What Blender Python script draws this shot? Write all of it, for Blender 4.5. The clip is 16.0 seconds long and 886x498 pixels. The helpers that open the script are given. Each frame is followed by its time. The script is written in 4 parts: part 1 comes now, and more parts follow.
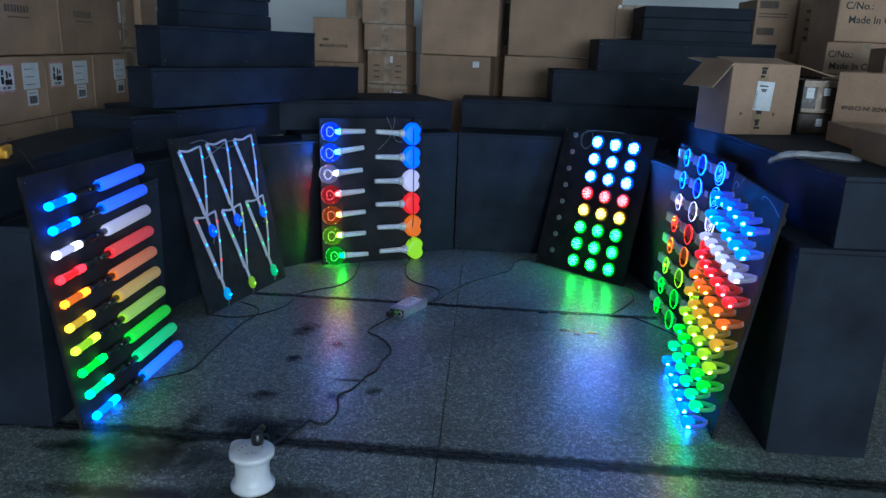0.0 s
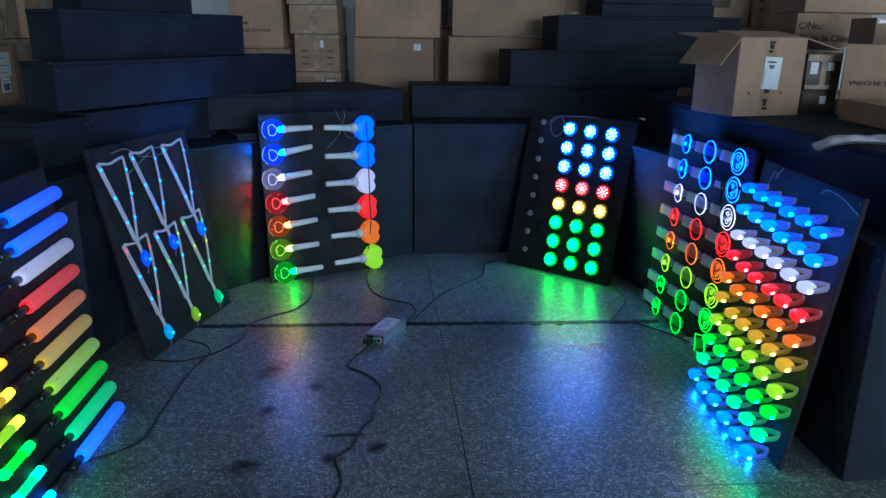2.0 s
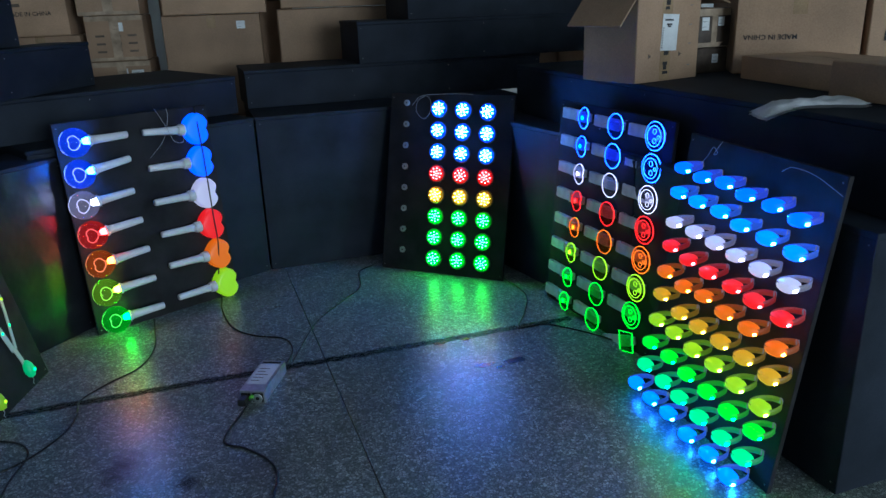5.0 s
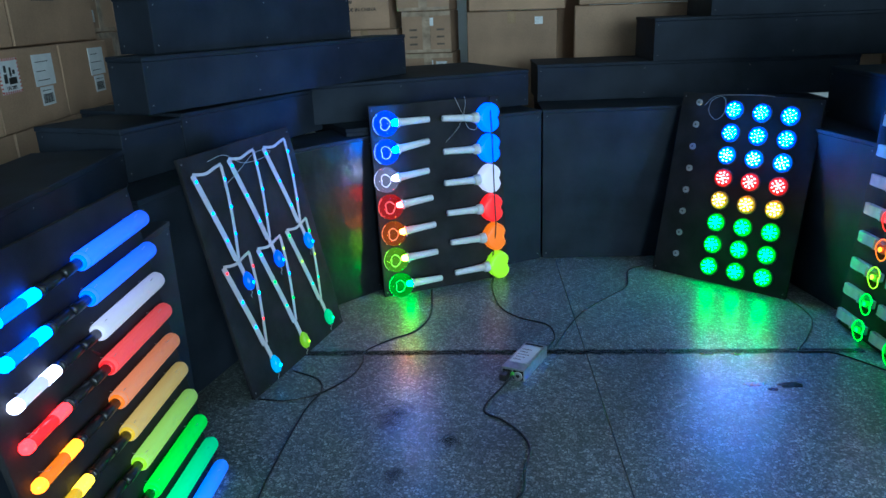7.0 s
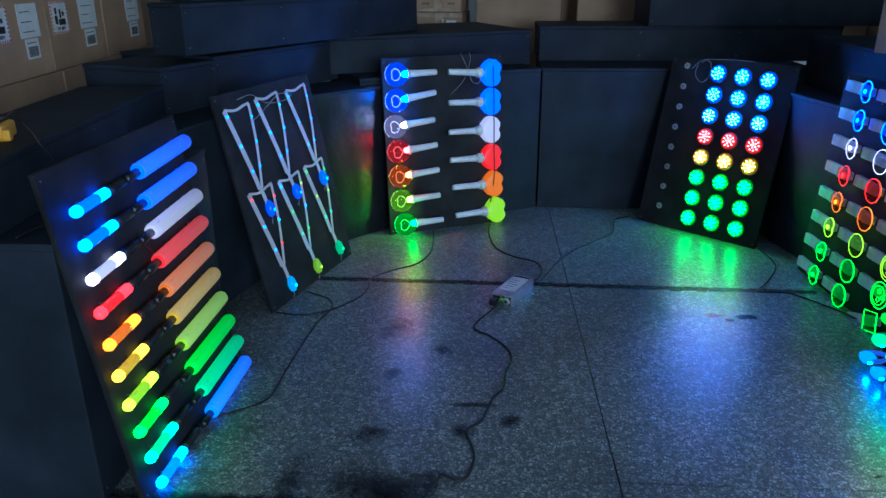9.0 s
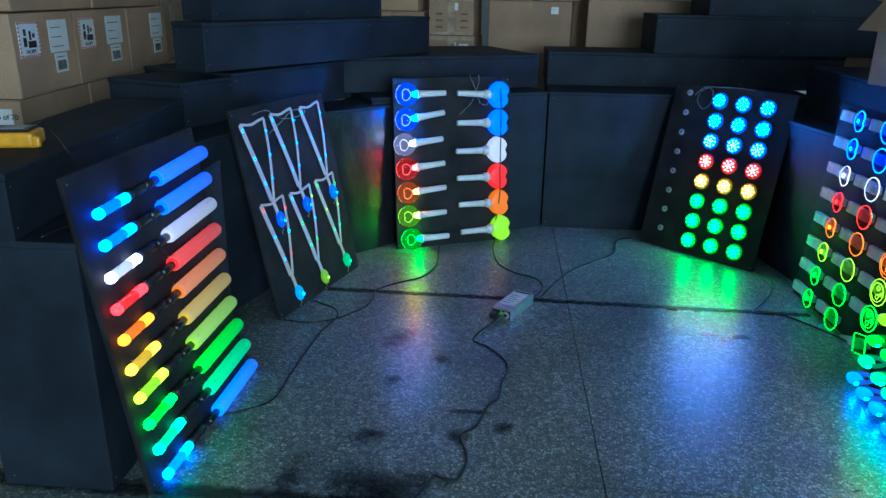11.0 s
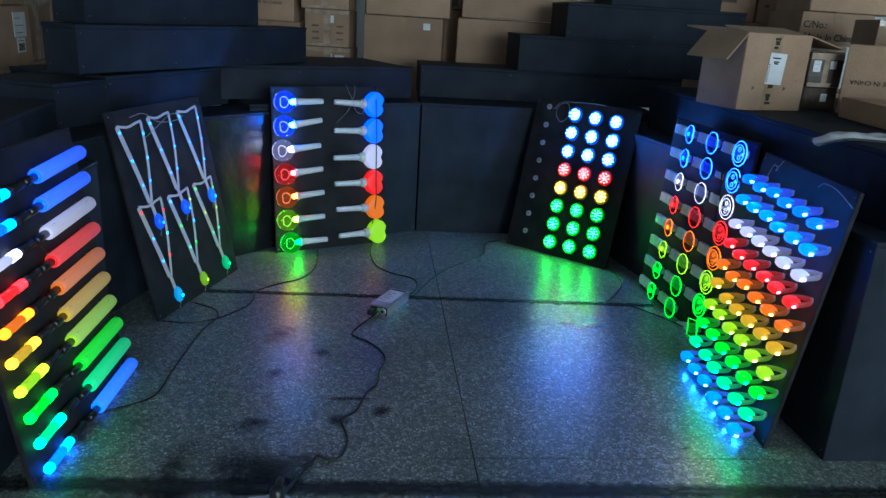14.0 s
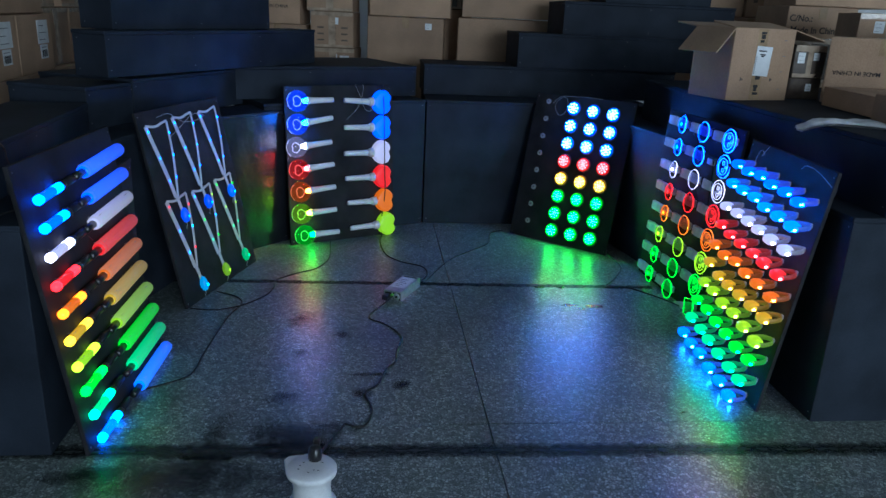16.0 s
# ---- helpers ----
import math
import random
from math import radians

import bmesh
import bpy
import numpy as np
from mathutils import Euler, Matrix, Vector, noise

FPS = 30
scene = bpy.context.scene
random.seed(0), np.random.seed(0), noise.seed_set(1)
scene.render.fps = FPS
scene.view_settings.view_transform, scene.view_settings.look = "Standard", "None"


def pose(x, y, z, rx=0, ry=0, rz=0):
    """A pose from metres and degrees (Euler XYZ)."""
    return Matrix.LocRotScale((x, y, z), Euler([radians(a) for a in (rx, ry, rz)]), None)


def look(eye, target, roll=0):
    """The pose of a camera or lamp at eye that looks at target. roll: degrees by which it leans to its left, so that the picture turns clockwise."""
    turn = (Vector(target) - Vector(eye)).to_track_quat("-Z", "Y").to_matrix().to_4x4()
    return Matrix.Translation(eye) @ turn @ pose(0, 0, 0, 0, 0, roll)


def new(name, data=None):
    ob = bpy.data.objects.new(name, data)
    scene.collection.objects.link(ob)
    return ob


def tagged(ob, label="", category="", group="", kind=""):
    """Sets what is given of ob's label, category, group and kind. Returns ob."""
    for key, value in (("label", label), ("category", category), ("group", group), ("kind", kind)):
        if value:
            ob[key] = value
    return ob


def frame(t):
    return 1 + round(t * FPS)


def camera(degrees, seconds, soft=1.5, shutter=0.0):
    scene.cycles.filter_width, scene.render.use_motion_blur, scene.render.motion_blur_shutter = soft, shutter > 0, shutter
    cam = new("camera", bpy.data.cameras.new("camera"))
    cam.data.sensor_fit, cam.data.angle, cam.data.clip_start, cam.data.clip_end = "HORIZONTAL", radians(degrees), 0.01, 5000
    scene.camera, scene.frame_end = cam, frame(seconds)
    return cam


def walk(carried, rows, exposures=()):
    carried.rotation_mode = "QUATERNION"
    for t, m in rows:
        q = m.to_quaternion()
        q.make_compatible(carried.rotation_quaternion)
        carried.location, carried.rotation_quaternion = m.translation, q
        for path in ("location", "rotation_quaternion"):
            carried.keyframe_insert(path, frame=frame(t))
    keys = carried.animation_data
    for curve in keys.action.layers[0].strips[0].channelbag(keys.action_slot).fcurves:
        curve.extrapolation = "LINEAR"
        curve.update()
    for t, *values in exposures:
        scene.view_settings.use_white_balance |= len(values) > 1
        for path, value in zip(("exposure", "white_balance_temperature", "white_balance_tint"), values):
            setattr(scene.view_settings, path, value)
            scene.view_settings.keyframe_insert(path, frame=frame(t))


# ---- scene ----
cam = camera(62.4, 16.0)
PATH = [
    (0, (0.391, 0.216, 1.319), (-0.074, 2.088, 0.788), 2.1),
    (0.5, (0.291, 0.221, 1.317), (-0.132, 2.101, 0.782), 1.1),
    (1, (0.175, 0.31, 1.309), (-0.175, 2.205, 0.775), 1.3),
    (1.5, (0.05, 0.457, 1.316), (-0.276, 2.356, 0.782), -0.0),
    (2, (-0.06, 0.641, 1.303), (-0.263, 2.548, 0.735), 0.7),
    (2.5, (-0.178, 0.825, 1.312), (-0.223, 2.741, 0.74), 0.3),
    (3, (-0.211, 0.934, 1.28), (-0.13, 2.833, 0.657), 0.1),
    (3.5, (-0.196, 1.061, 1.288), (0.013, 2.942, 0.643), -1.6),
    (3.7, (-0.198, 1.099, 1.294), (0.065, 2.973, 0.647), -2.0),
    (5.8, (-0.384, 1.229, 1.301), (-0.158, 3.11, 0.659), -2.3),
    (6, (-0.401, 1.221, 1.293), (-0.328, 3.118, 0.662), -2.7),
    (6.5, (-0.388, 1.188, 1.303), (-0.697, 3.064, 0.682), -3.0),
    (7, (-0.323, 1.159, 1.295), (-0.775, 3.004, 0.669), -2.2),
    (7.5, (-0.275, 1.102, 1.266), (-0.822, 2.89, 0.556), -1.4),
    (8, (-0.248, 1.009, 1.272), (-0.76, 2.798, 0.536), -2.2),
    (8.2, (-0.257, 0.964, 1.287), (-0.661, 2.775, 0.542), -1.4),
    (10.3, (-0.132, 0.73, 1.285), (-0.724, 2.522, 0.623), 1.8),
    (10.5, (-0.132, 0.728, 1.292), (-0.721, 2.521, 0.628), 1.6),
    (11, (-0.152, 0.729, 1.297), (-0.652, 2.55, 0.638), 0.9),
    (11.5, (-0.188, 0.73, 1.307), (-0.485, 2.595, 0.649), 1.2),
    (12, (-0.203, 0.723, 1.305), (-0.327, 2.608, 0.649), 1.6),
    (12.5, (-0.23, 0.69, 1.301), (-0.307, 2.579, 0.649), 1.4),
    (13, (-0.254, 0.658, 1.305), (-0.344, 2.547, 0.653), 2.3),
    (13.5, (-0.179, 0.603, 1.31), (-0.342, 2.497, 0.688), 3.6),
    (14, (-0.113, 0.541, 1.301), (-0.288, 2.437, 0.688), 3.5),
    (14.5, (-0.098, 0.484, 1.295), (-0.271, 2.379, 0.682), 2.9),
    (15, (-0.105, 0.447, 1.284), (-0.277, 2.342, 0.67), 3.0),
    (15.5, (-0.114, 0.405, 1.296), (-0.285, 2.301, 0.682), 2.5),
    (16, (-0.147, 0.333, 1.309), (-0.315, 2.229, 0.693), 2.5),
]
EXPOSURES = [(0, 0.2, 6150, 10), (0.5, 0.15, 5900, 8), (1.0, 0.4, 6100, 2), (1.5, 0.35, 6400, 5), (2.0, 0.15, 6000, 9), (2.5, 0.1, 5500, 7), (3.0, 0.35, 6000, 1), (3.5, 0.25, 6500, 3), (6.0, 0.05, 5900, 7), (6.5, 0.35, 5300, 5), (7.0, 0.7, 5900, -4), (7.5, 0.6, 7000, 0), (8.2, 0.25, 5950, 6), (10.5, 0.55, 5600, 7), (11.0, 0.6, 5800, -4), (11.5, 0.5, 6900, 2), (12.0, 0.15, 6100, 8), (12.7, 0.1, 5650, 7), (13.5, 0.3, 7000, 2), (14.5, 0.25, 5900, 8), (15.0, 0.35, 5900, 3), (15.5, 0.3, 6800, 4), (16, 0.15, 6100, 9)]
walk(cam, [(t, look(eye, target, roll)) for t, eye, target, roll in PATH], EXPOSURES)

# ---- world and light ----
world = bpy.data.worlds.new("world")
scene.world = world
world.use_nodes = True
wn = world.node_tree
sky = wn.nodes.new("ShaderNodeTexSky")
sky.sky_type, sky.sun_disc, sky.sun_elevation, sky.sun_rotation = "NISHITA", False, radians(35), radians(200)
wn.links.new(sky.outputs[0], wn.nodes["Background"].inputs[0])
wn.nodes["Background"].inputs[1].default_value = 0.1


def area_lamp(name, m, sx, sy, power, colour):
    la = bpy.data.lights.new(name, "AREA")
    la.shape, la.size, la.size_y, la.energy, la.color = "RECTANGLE", sx, sy, power, colour
    ob = new(name, la)
    ob.matrix_world = m
    return ob


ROOM = 11.0  # degrees by which the hall is turned
E1 = Vector((math.cos(radians(ROOM)), math.sin(radians(ROOM)), 0))
E2 = Vector((-math.sin(radians(ROOM)), math.cos(radians(ROOM)), 0))
DOOR_LIGHT = 590
HALL = pose(0, 2, 0, 0, 0, ROOM)
area_lamp("gate_daylight", HALL @ pose(3.4, -9.9, 2.0, 90, 0, 0), 4.6, 3.6, DOOR_LIGHT, (0.65, 0.83, 1.0))


# ---- materials ----
def mat(name, base, rough=0.6, metal=0.0, vary=0.15, scale=12.0, fine=180.0, bump=0.1, dirt=None, spec=0.5, random_tint=0.0, coat=0.0, dist=0.004):
    """A painted, plastic or paper surface with variation at two scales."""
    m = bpy.data.materials.new(name)
    m.use_nodes = True
    t = m.node_tree
    p = t.nodes["Principled BSDF"]
    p.inputs["Roughness"].default_value, p.inputs["Metallic"].default_value = rough, metal
    p.inputs["Specular IOR Level"].default_value = spec
    p.inputs["Coat Weight"].default_value = coat
    co = t.nodes.new("ShaderNodeTexCoord")
    n1, n2 = t.nodes.new("ShaderNodeTexNoise"), t.nodes.new("ShaderNodeTexNoise")
    n1.inputs["Scale"].default_value, n1.inputs["Detail"].default_value = scale, 5
    n2.inputs["Scale"].default_value, n2.inputs["Detail"].default_value = fine, 3
    for n in (n1, n2):
        t.links.new(co.outputs["Object"], n.inputs["Vector"])
    r = t.nodes.new("ShaderNodeValToRGB")
    d = dirt or [c * (1 - 2 * vary) for c in base]
    r.color_ramp.elements[0].position, r.color_ramp.elements[1].position = 0.32, 0.68
    r.color_ramp.elements[0].color = (*d, 1)
    r.color_ramp.elements[1].color = (*[min(1, c * (1 + vary)) for c in base], 1)
    t.links.new(n1.outputs["Fac"], r.inputs["Fac"])
    mx = t.nodes.new("ShaderNodeMixRGB")
    mx.blend_type, mx.inputs[0].default_value = "OVERLAY", 0.35 if vary else 0.0
    t.links.new(r.outputs[0], mx.inputs[1])
    t.links.new(n2.outputs["Color"], mx.inputs[2])
    bw = t.nodes.new("ShaderNodeRGBToBW")
    t.links.new(n2.outputs["Color"], bw.inputs[0])
    t.links.new(bw.outputs[0], mx.inputs[2])
    out = mx.outputs[0]
    if random_tint:
        oi, hs = t.nodes.new("ShaderNodeObjectInfo"), t.nodes.new("ShaderNodeHueSaturation")
        mr = t.nodes.new("ShaderNodeMapRange")
        mr.inputs[3].default_value, mr.inputs[4].default_value = 1 - random_tint, 1 + random_tint
        t.links.new(oi.outputs["Random"], mr.inputs[0])
        t.links.new(mr.outputs[0], hs.inputs["Value"])
        t.links.new(out, hs.inputs["Color"])
        out = hs.outputs[0]
    t.links.new(out, p.inputs["Base Color"])
    if bump:
        b = t.nodes.new("ShaderNodeBump")
        b.inputs["Strength"].default_value, b.inputs["Distance"].default_value = bump, dist
        t.links.new(n2.outputs["Fac"], b.inputs["Height"])
        t.links.new(b.outputs[0], p.inputs["Normal"])
    return m


def terrazzo():
    m = bpy.data.materials.new("terrazzo")
    m.use_nodes = True
    t = m.node_tree
    N, K = t.nodes.new, t.links.new
    p = t.nodes["Principled BSDF"]
    geo = N("ShaderNodeNewGeometry")
    warp = N("ShaderNodeTexNoise")
    warp.inputs["Scale"].default_value = 60
    K(geo.outputs["Position"], warp.inputs["Vector"])
    add = N("ShaderNodeMixRGB")
    add.blend_type, add.inputs[0].default_value = "ADD", 0.014
    K(geo.outputs["Position"], add.inputs[1])
    K(warp.outputs["Color"], add.inputs[2])
    cell, edge = N("ShaderNodeTexVoronoi"), N("ShaderNodeTexVoronoi")
    edge.feature = "DISTANCE_TO_EDGE"
    for v in (cell, edge):
        v.inputs["Scale"].default_value = CHIPS
        K(add.outputs[0], v.inputs["Vector"])
    sep = N("ShaderNodeSeparateColor")
    K(cell.outputs["Color"], sep.inputs[0])
    chip = N("ShaderNodeValToRGB")
    e = chip.color_ramp.elements
    e[0].position, e[0].color = 0.0, (0.10, 0.122, 0.118, 1)
    e[1].position, e[1].color = 1.0, (0.46, 0.52, 0.505, 1)
    for pos, c in ((0.3, (0.17, 0.202, 0.195)), (0.6, (0.25, 0.292, 0.284)), (0.85, (0.35, 0.40, 0.388))):
        x = e.new(pos)
        x.color = (*c, 1)
    K(sep.outputs[0], chip.inputs["Fac"])
    lim = N("ShaderNodeMapRange")
    lim.inputs[1].default_value, lim.inputs[2].default_value = 0.02, 0.15
    K(edge.outputs["Distance"], lim.inputs[0])
    mix = N("ShaderNodeMixRGB")
    mix.inputs[1].default_value = (0.052, 0.064, 0.062, 1)
    K(lim.outputs[0], mix.inputs[0])
    K(chip.outputs[0], mix.inputs[2])
    grit = N("ShaderNodeTexNoise")
    grit.inputs["Scale"].default_value, grit.inputs["Detail"].default_value, grit.inputs["Roughness"].default_value = 330, 4, 0.7
    K(geo.outputs["Position"], grit.inputs["Vector"])
    gmix = N("ShaderNodeMixRGB")
    gmix.blend_type, gmix.inputs[0].default_value = "OVERLAY", 0.5
    K(mix.outputs[0], gmix.inputs[1])
    K(grit.outputs["Fac"], gmix.inputs[2])
    mix = gmix
    grime = N("ShaderNodeTexNoise")
    grime.inputs["Scale"].default_value, grime.inputs["Detail"].default_value = 2.3, 6
    K(geo.outputs["Position"], grime.inputs["Vector"])
    gr = N("ShaderNodeValToRGB")
    gr.color_ramp.elements[0].position, gr.color_ramp.elements[0].color = 0.30, (0.62, 0.62, 0.60, 1)
    gr.color_ramp.elements[1].position, gr.color_ramp.elements[1].color = 0.52, (0.95, 0.95, 0.93, 1)
    K(grime.outputs["Fac"], gr.inputs["Fac"])
    mul = N("ShaderNodeMixRGB")
    mul.blend_type, mul.inputs[0].default_value = "MULTIPLY", 1.0
    K(mix.outputs[0], mul.inputs[1])
    K(gr.outputs[0], mul.inputs[2])
    K(mul.outputs[0], p.inputs["Base Color"])
    rr = N("ShaderNodeMapRange")
    rr.inputs[3].default_value, rr.inputs[4].default_value = 0.26, 0.42
    K(grime.outputs["Fac"], rr.inputs[0])
    K(rr.outputs[0], p.inputs["Roughness"])
    b = N("ShaderNodeBump")
    b.inputs["Strength"].default_value, b.inputs["Distance"].default_value = 0.25, 0.0015
    fn = N("ShaderNodeTexNoise")
    fn.inputs["Scale"].default_value, fn.inputs["Detail"].default_value = 70, 4
    K(geo.outputs["Position"], fn.inputs["Vector"])
    K(fn.outputs["Fac"], b.inputs["Height"])
    K(b.outputs[0], p.inputs["Normal"])
    return m


CHIPS = 104
COL = dict(blue=(0.0, 0.07, 1.0), azure=(0.0, 0.13, 1.0), cyan=(0.0, 0.42, 1.0), white=(0.62, 0.66, 1.0), red=(1.0, 0.012, 0.02), orange=(1.0, 0.2, 0.008), yellow=(1.0, 0.62, 0.03), lime=(0.42, 1.0, 0.02), green=(0.0, 1.0, 0.03), teal=(0.0, 0.9, 0.32))
LIT = {}
LED_PALE = dict(green=0.03, lime=0.03, yellow=0.04)
FOAM_PALE = dict(red=0.06, orange=0.15, yellow=0.22, lime=0.18, white=0.2)


def lit(kind, col):
    """Light-giving plastic: led, glow (bright core), tube, foam, heart, shell, edge, silicone; glint draws highlights
    as emission.
    """
    if (kind, col) in LIT:
        return LIT[kind, col]
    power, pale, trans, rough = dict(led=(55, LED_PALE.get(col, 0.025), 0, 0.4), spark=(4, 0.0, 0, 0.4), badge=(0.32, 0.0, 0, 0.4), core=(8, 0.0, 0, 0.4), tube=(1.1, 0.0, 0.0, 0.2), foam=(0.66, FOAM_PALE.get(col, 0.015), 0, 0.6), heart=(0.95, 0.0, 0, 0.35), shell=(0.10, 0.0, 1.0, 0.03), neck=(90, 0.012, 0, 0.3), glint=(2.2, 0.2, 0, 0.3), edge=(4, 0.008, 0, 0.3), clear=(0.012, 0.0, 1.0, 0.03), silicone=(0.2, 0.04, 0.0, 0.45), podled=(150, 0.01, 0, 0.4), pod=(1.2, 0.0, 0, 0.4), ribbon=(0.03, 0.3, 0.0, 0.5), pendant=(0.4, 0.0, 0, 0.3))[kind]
    power *= {"blue": 2.4, "azure": 2.0, "cyan": 1.3, "white": 0.6, "red": 0.7, "orange": 0.55, "yellow": 0.4, "lime": 0.5, "green": 0.75, "teal": 0.8}[col]
    if kind in ("led", "podled", "edge", "spark") and col in ("blue", "azure", "cyan"):
        power *= 1.3 if kind == "led" else 1.8
    m = bpy.data.materials.new("lit_%s_%s" % (kind, col))
    m.use_nodes = True
    t = m.node_tree
    p = t.nodes["Principled BSDF"]
    c = (0.0, 0.2, 1.0) if col == "blue" and kind in ("led", "neck", "podled") else COL[col]
    e = [x * (1 - pale) + pale for x in c]
    p.inputs["Base Color"].default_value = (*[(0.16 if kind == "silicone" else 0.3) * x + 0.02 for x in e], 1) if not trans else (*[0.6 * x + 0.35 for x in c], 1)
    if kind == "ribbon":
        p.inputs["Base Color"].default_value = (0.5, 0.51, 0.53, 1)
    if kind == "foam":
        p.inputs["Base Color"].default_value = (*[0.22 * x + 0.06 for x in c], 1)
    p.inputs["Roughness"].default_value = rough
    p.inputs["Transmission Weight"].default_value = trans
    p.inputs["IOR"].default_value = 1.12 if kind in ("shell", "clear") else 1.45
    p.inputs["Emission Color"].default_value = (*e, 1)
    p.inputs["Emission Strength"].default_value = power
    if kind in ("foam", "tube", "heart", "silicone"):
        n = t.nodes.new("ShaderNodeTexNoise")
        n.inputs["Scale"].default_value, n.inputs["Detail"].default_value = 45, 3
        co = t.nodes.new("ShaderNodeTexCoord")
        t.links.new(co.outputs["Object"], n.inputs["Vector"])
        b = t.nodes.new("ShaderNodeBump")
        b.inputs["Strength"].default_value, b.inputs["Distance"].default_value = 0.25, 0.002
        t.links.new(n.outputs["Fac"], b.inputs["Height"])
        t.links.new(b.outputs[0], p.inputs["Normal"])
    if kind == "foam":
        sep, fade = t.nodes.new("ShaderNodeSeparateXYZ"), t.nodes.new("ShaderNodeMapRange")
        t.links.new(co.outputs["Object"], sep.inputs[0])
        t.links.new(sep.outputs[0], fade.inputs[0])
        fade.inputs[1].default_value, fade.inputs[2].default_value = 0.07, 0.40
        fade.inputs[3].default_value, fade.inputs[4].default_value = power * 1.15, power * 0.5
        t.links.new(fade.outputs[0], p.inputs["Emission Strength"])
    LIT[kind, col] = m
    return m


M_FLOOR = terrazzo()
M_BLACK = mat("black_painted_plywood", (0.019, 0.025, 0.036), 0.64, vary=0.2, scale=5, fine=240, bump=0.12, spec=0.12)
M_GLOSS = mat("glossy_black_laminate", (0.010, 0.011, 0.014), 0.34, vary=0.3, scale=5, fine=5, bump=0.6, spec=0.36, dist=0.03)
M_BOARD = mat("black_foam_board", (0.022, 0.022, 0.024), 0.7, vary=0.25, scale=7, fine=300, bump=0.1, spec=0.12)
M_CARD = mat("brown_cardboard", (0.38, 0.235, 0.145), 0.75, vary=0.12, scale=3.5, fine=160, bump=0.08, random_tint=0.14)
M_CARD_IN = mat("cardboard_edge", (0.46, 0.33, 0.22), 0.85, vary=0.15, scale=20)
M_TAPE = mat("brown_packing_tape", (0.36, 0.24, 0.14), 0.22, vary=0.15, scale=9, bump=0.2, dist=0.003)
M_WRAP = mat("clear_packing_tape", (0.42, 0.31, 0.22), 0.12, vary=0.2, scale=14, fine=40, bump=0.6, dist=0.006)
# film-wrapped cardboard whose dark brown also holds the shade it stands in
M_SHADEWRAP = mat("shaded_film_wrap", (0.10, 0.075, 0.06), 0.25, vary=0.25, scale=9, fine=50, bump=0.4, dist=0.005)
M_PAPER = mat("white_label_paper", (0.72, 0.73, 0.73), 0.6, vary=0.06, bump=0.02)
M_INK = mat("black_print", (0.012, 0.012, 0.012), 0.6, vary=0.2, bump=0)
M_INKS = mat("faded_print", (0.12, 0.085, 0.06), 0.7, vary=0.2, bump=0)
M_WHITE = mat("white_plastic", (0.72, 0.72, 0.72), 0.35, vary=0.05, bump=0.03)
M_HANDLE = mat("frosted_white_plastic", (0.70, 0.71, 0.74), 0.4, vary=0.06, bump=0.03)
M_BLKPL = mat("black_plastic", (0.014, 0.014, 0.015), 0.3, vary=0.2, bump=0.04)
M_CABLE = mat("black_cable_rubber", (0.012, 0.012, 0.013), 0.4, vary=0.2, bump=0.03)
M_STEEL = mat("galvanised_steel", (0.55, 0.57, 0.58), 0.38, metal=0.9, vary=0.12, scale=40)
M_RIVET = mat("steel_screw", (0.22, 0.22, 0.22), 0.45, metal=1.0, vary=0.1)
M_WIRE = mat("white_wire_tie", (0.4, 0.4, 0.4), 0.4, vary=0.05)
M_SILI = mat("clear_silicone_strap", (0.66, 0.70, 0.74), 0.35, vary=0.08, scale=30, bump=0.08)
M_GREYDISC = mat("grey_plastic_disc", (0.33, 0.35, 0.36), 0.45, vary=0.1)
M_STRIP = mat("worn_black_tape", (0.02, 0.022, 0.022), 0.75, vary=0.4, scale=16, spec=0.2, dirt=(0.05, 0.05, 0.048))
M_STAIN = mat("dark_oil_stain", (0.035, 0.036, 0.034), 0.3, vary=0.3, scale=30, bump=0.05)


def soften(m, across=(2, 2, 0), most=0.45, rim=(0.5, 1.45), grain=38):
    """Lets a floor mark fade out towards its rim."""
    t = m.node_tree
    co, sub, ln = t.nodes.new("ShaderNodeTexCoord"), t.nodes.new("ShaderNodeVectorMath"), t.nodes.new("ShaderNodeVectorMath")
    flat = t.nodes.new("ShaderNodeVectorMath")
    flat.operation, flat.inputs[1].default_value = "MULTIPLY", across
    sub.operation, sub.inputs[1].default_value, ln.operation = "SUBTRACT", (0.5, 0.5, 0.5), "LENGTH"
    t.links.new(co.outputs["Generated"], sub.inputs[0])
    t.links.new(sub.outputs[0], flat.inputs[0])
    t.links.new(flat.outputs[0], ln.inputs[0])
    n = t.nodes.new("ShaderNodeTexNoise")
    n.inputs["Scale"].default_value, n.inputs["Detail"].default_value = grain, 4
    t.links.new(co.outputs["Object"], n.inputs["Vector"])
    add = t.nodes.new("ShaderNodeMath")
    add.operation = "ADD"
    t.links.new(ln.outputs["Value"], add.inputs[0])
    t.links.new(n.outputs["Fac"], add.inputs[1])
    mr = t.nodes.new("ShaderNodeMapRange")
    mr.inputs[1].default_value, mr.inputs[2].default_value, mr.inputs[3].default_value, mr.inputs[4].default_value = rim[0], rim[1], most, 0.0
    t.links.new(add.outputs[0], mr.inputs[0])
    t.links.new(mr.outputs[0], t.nodes["Principled BSDF"].inputs["Alpha"])


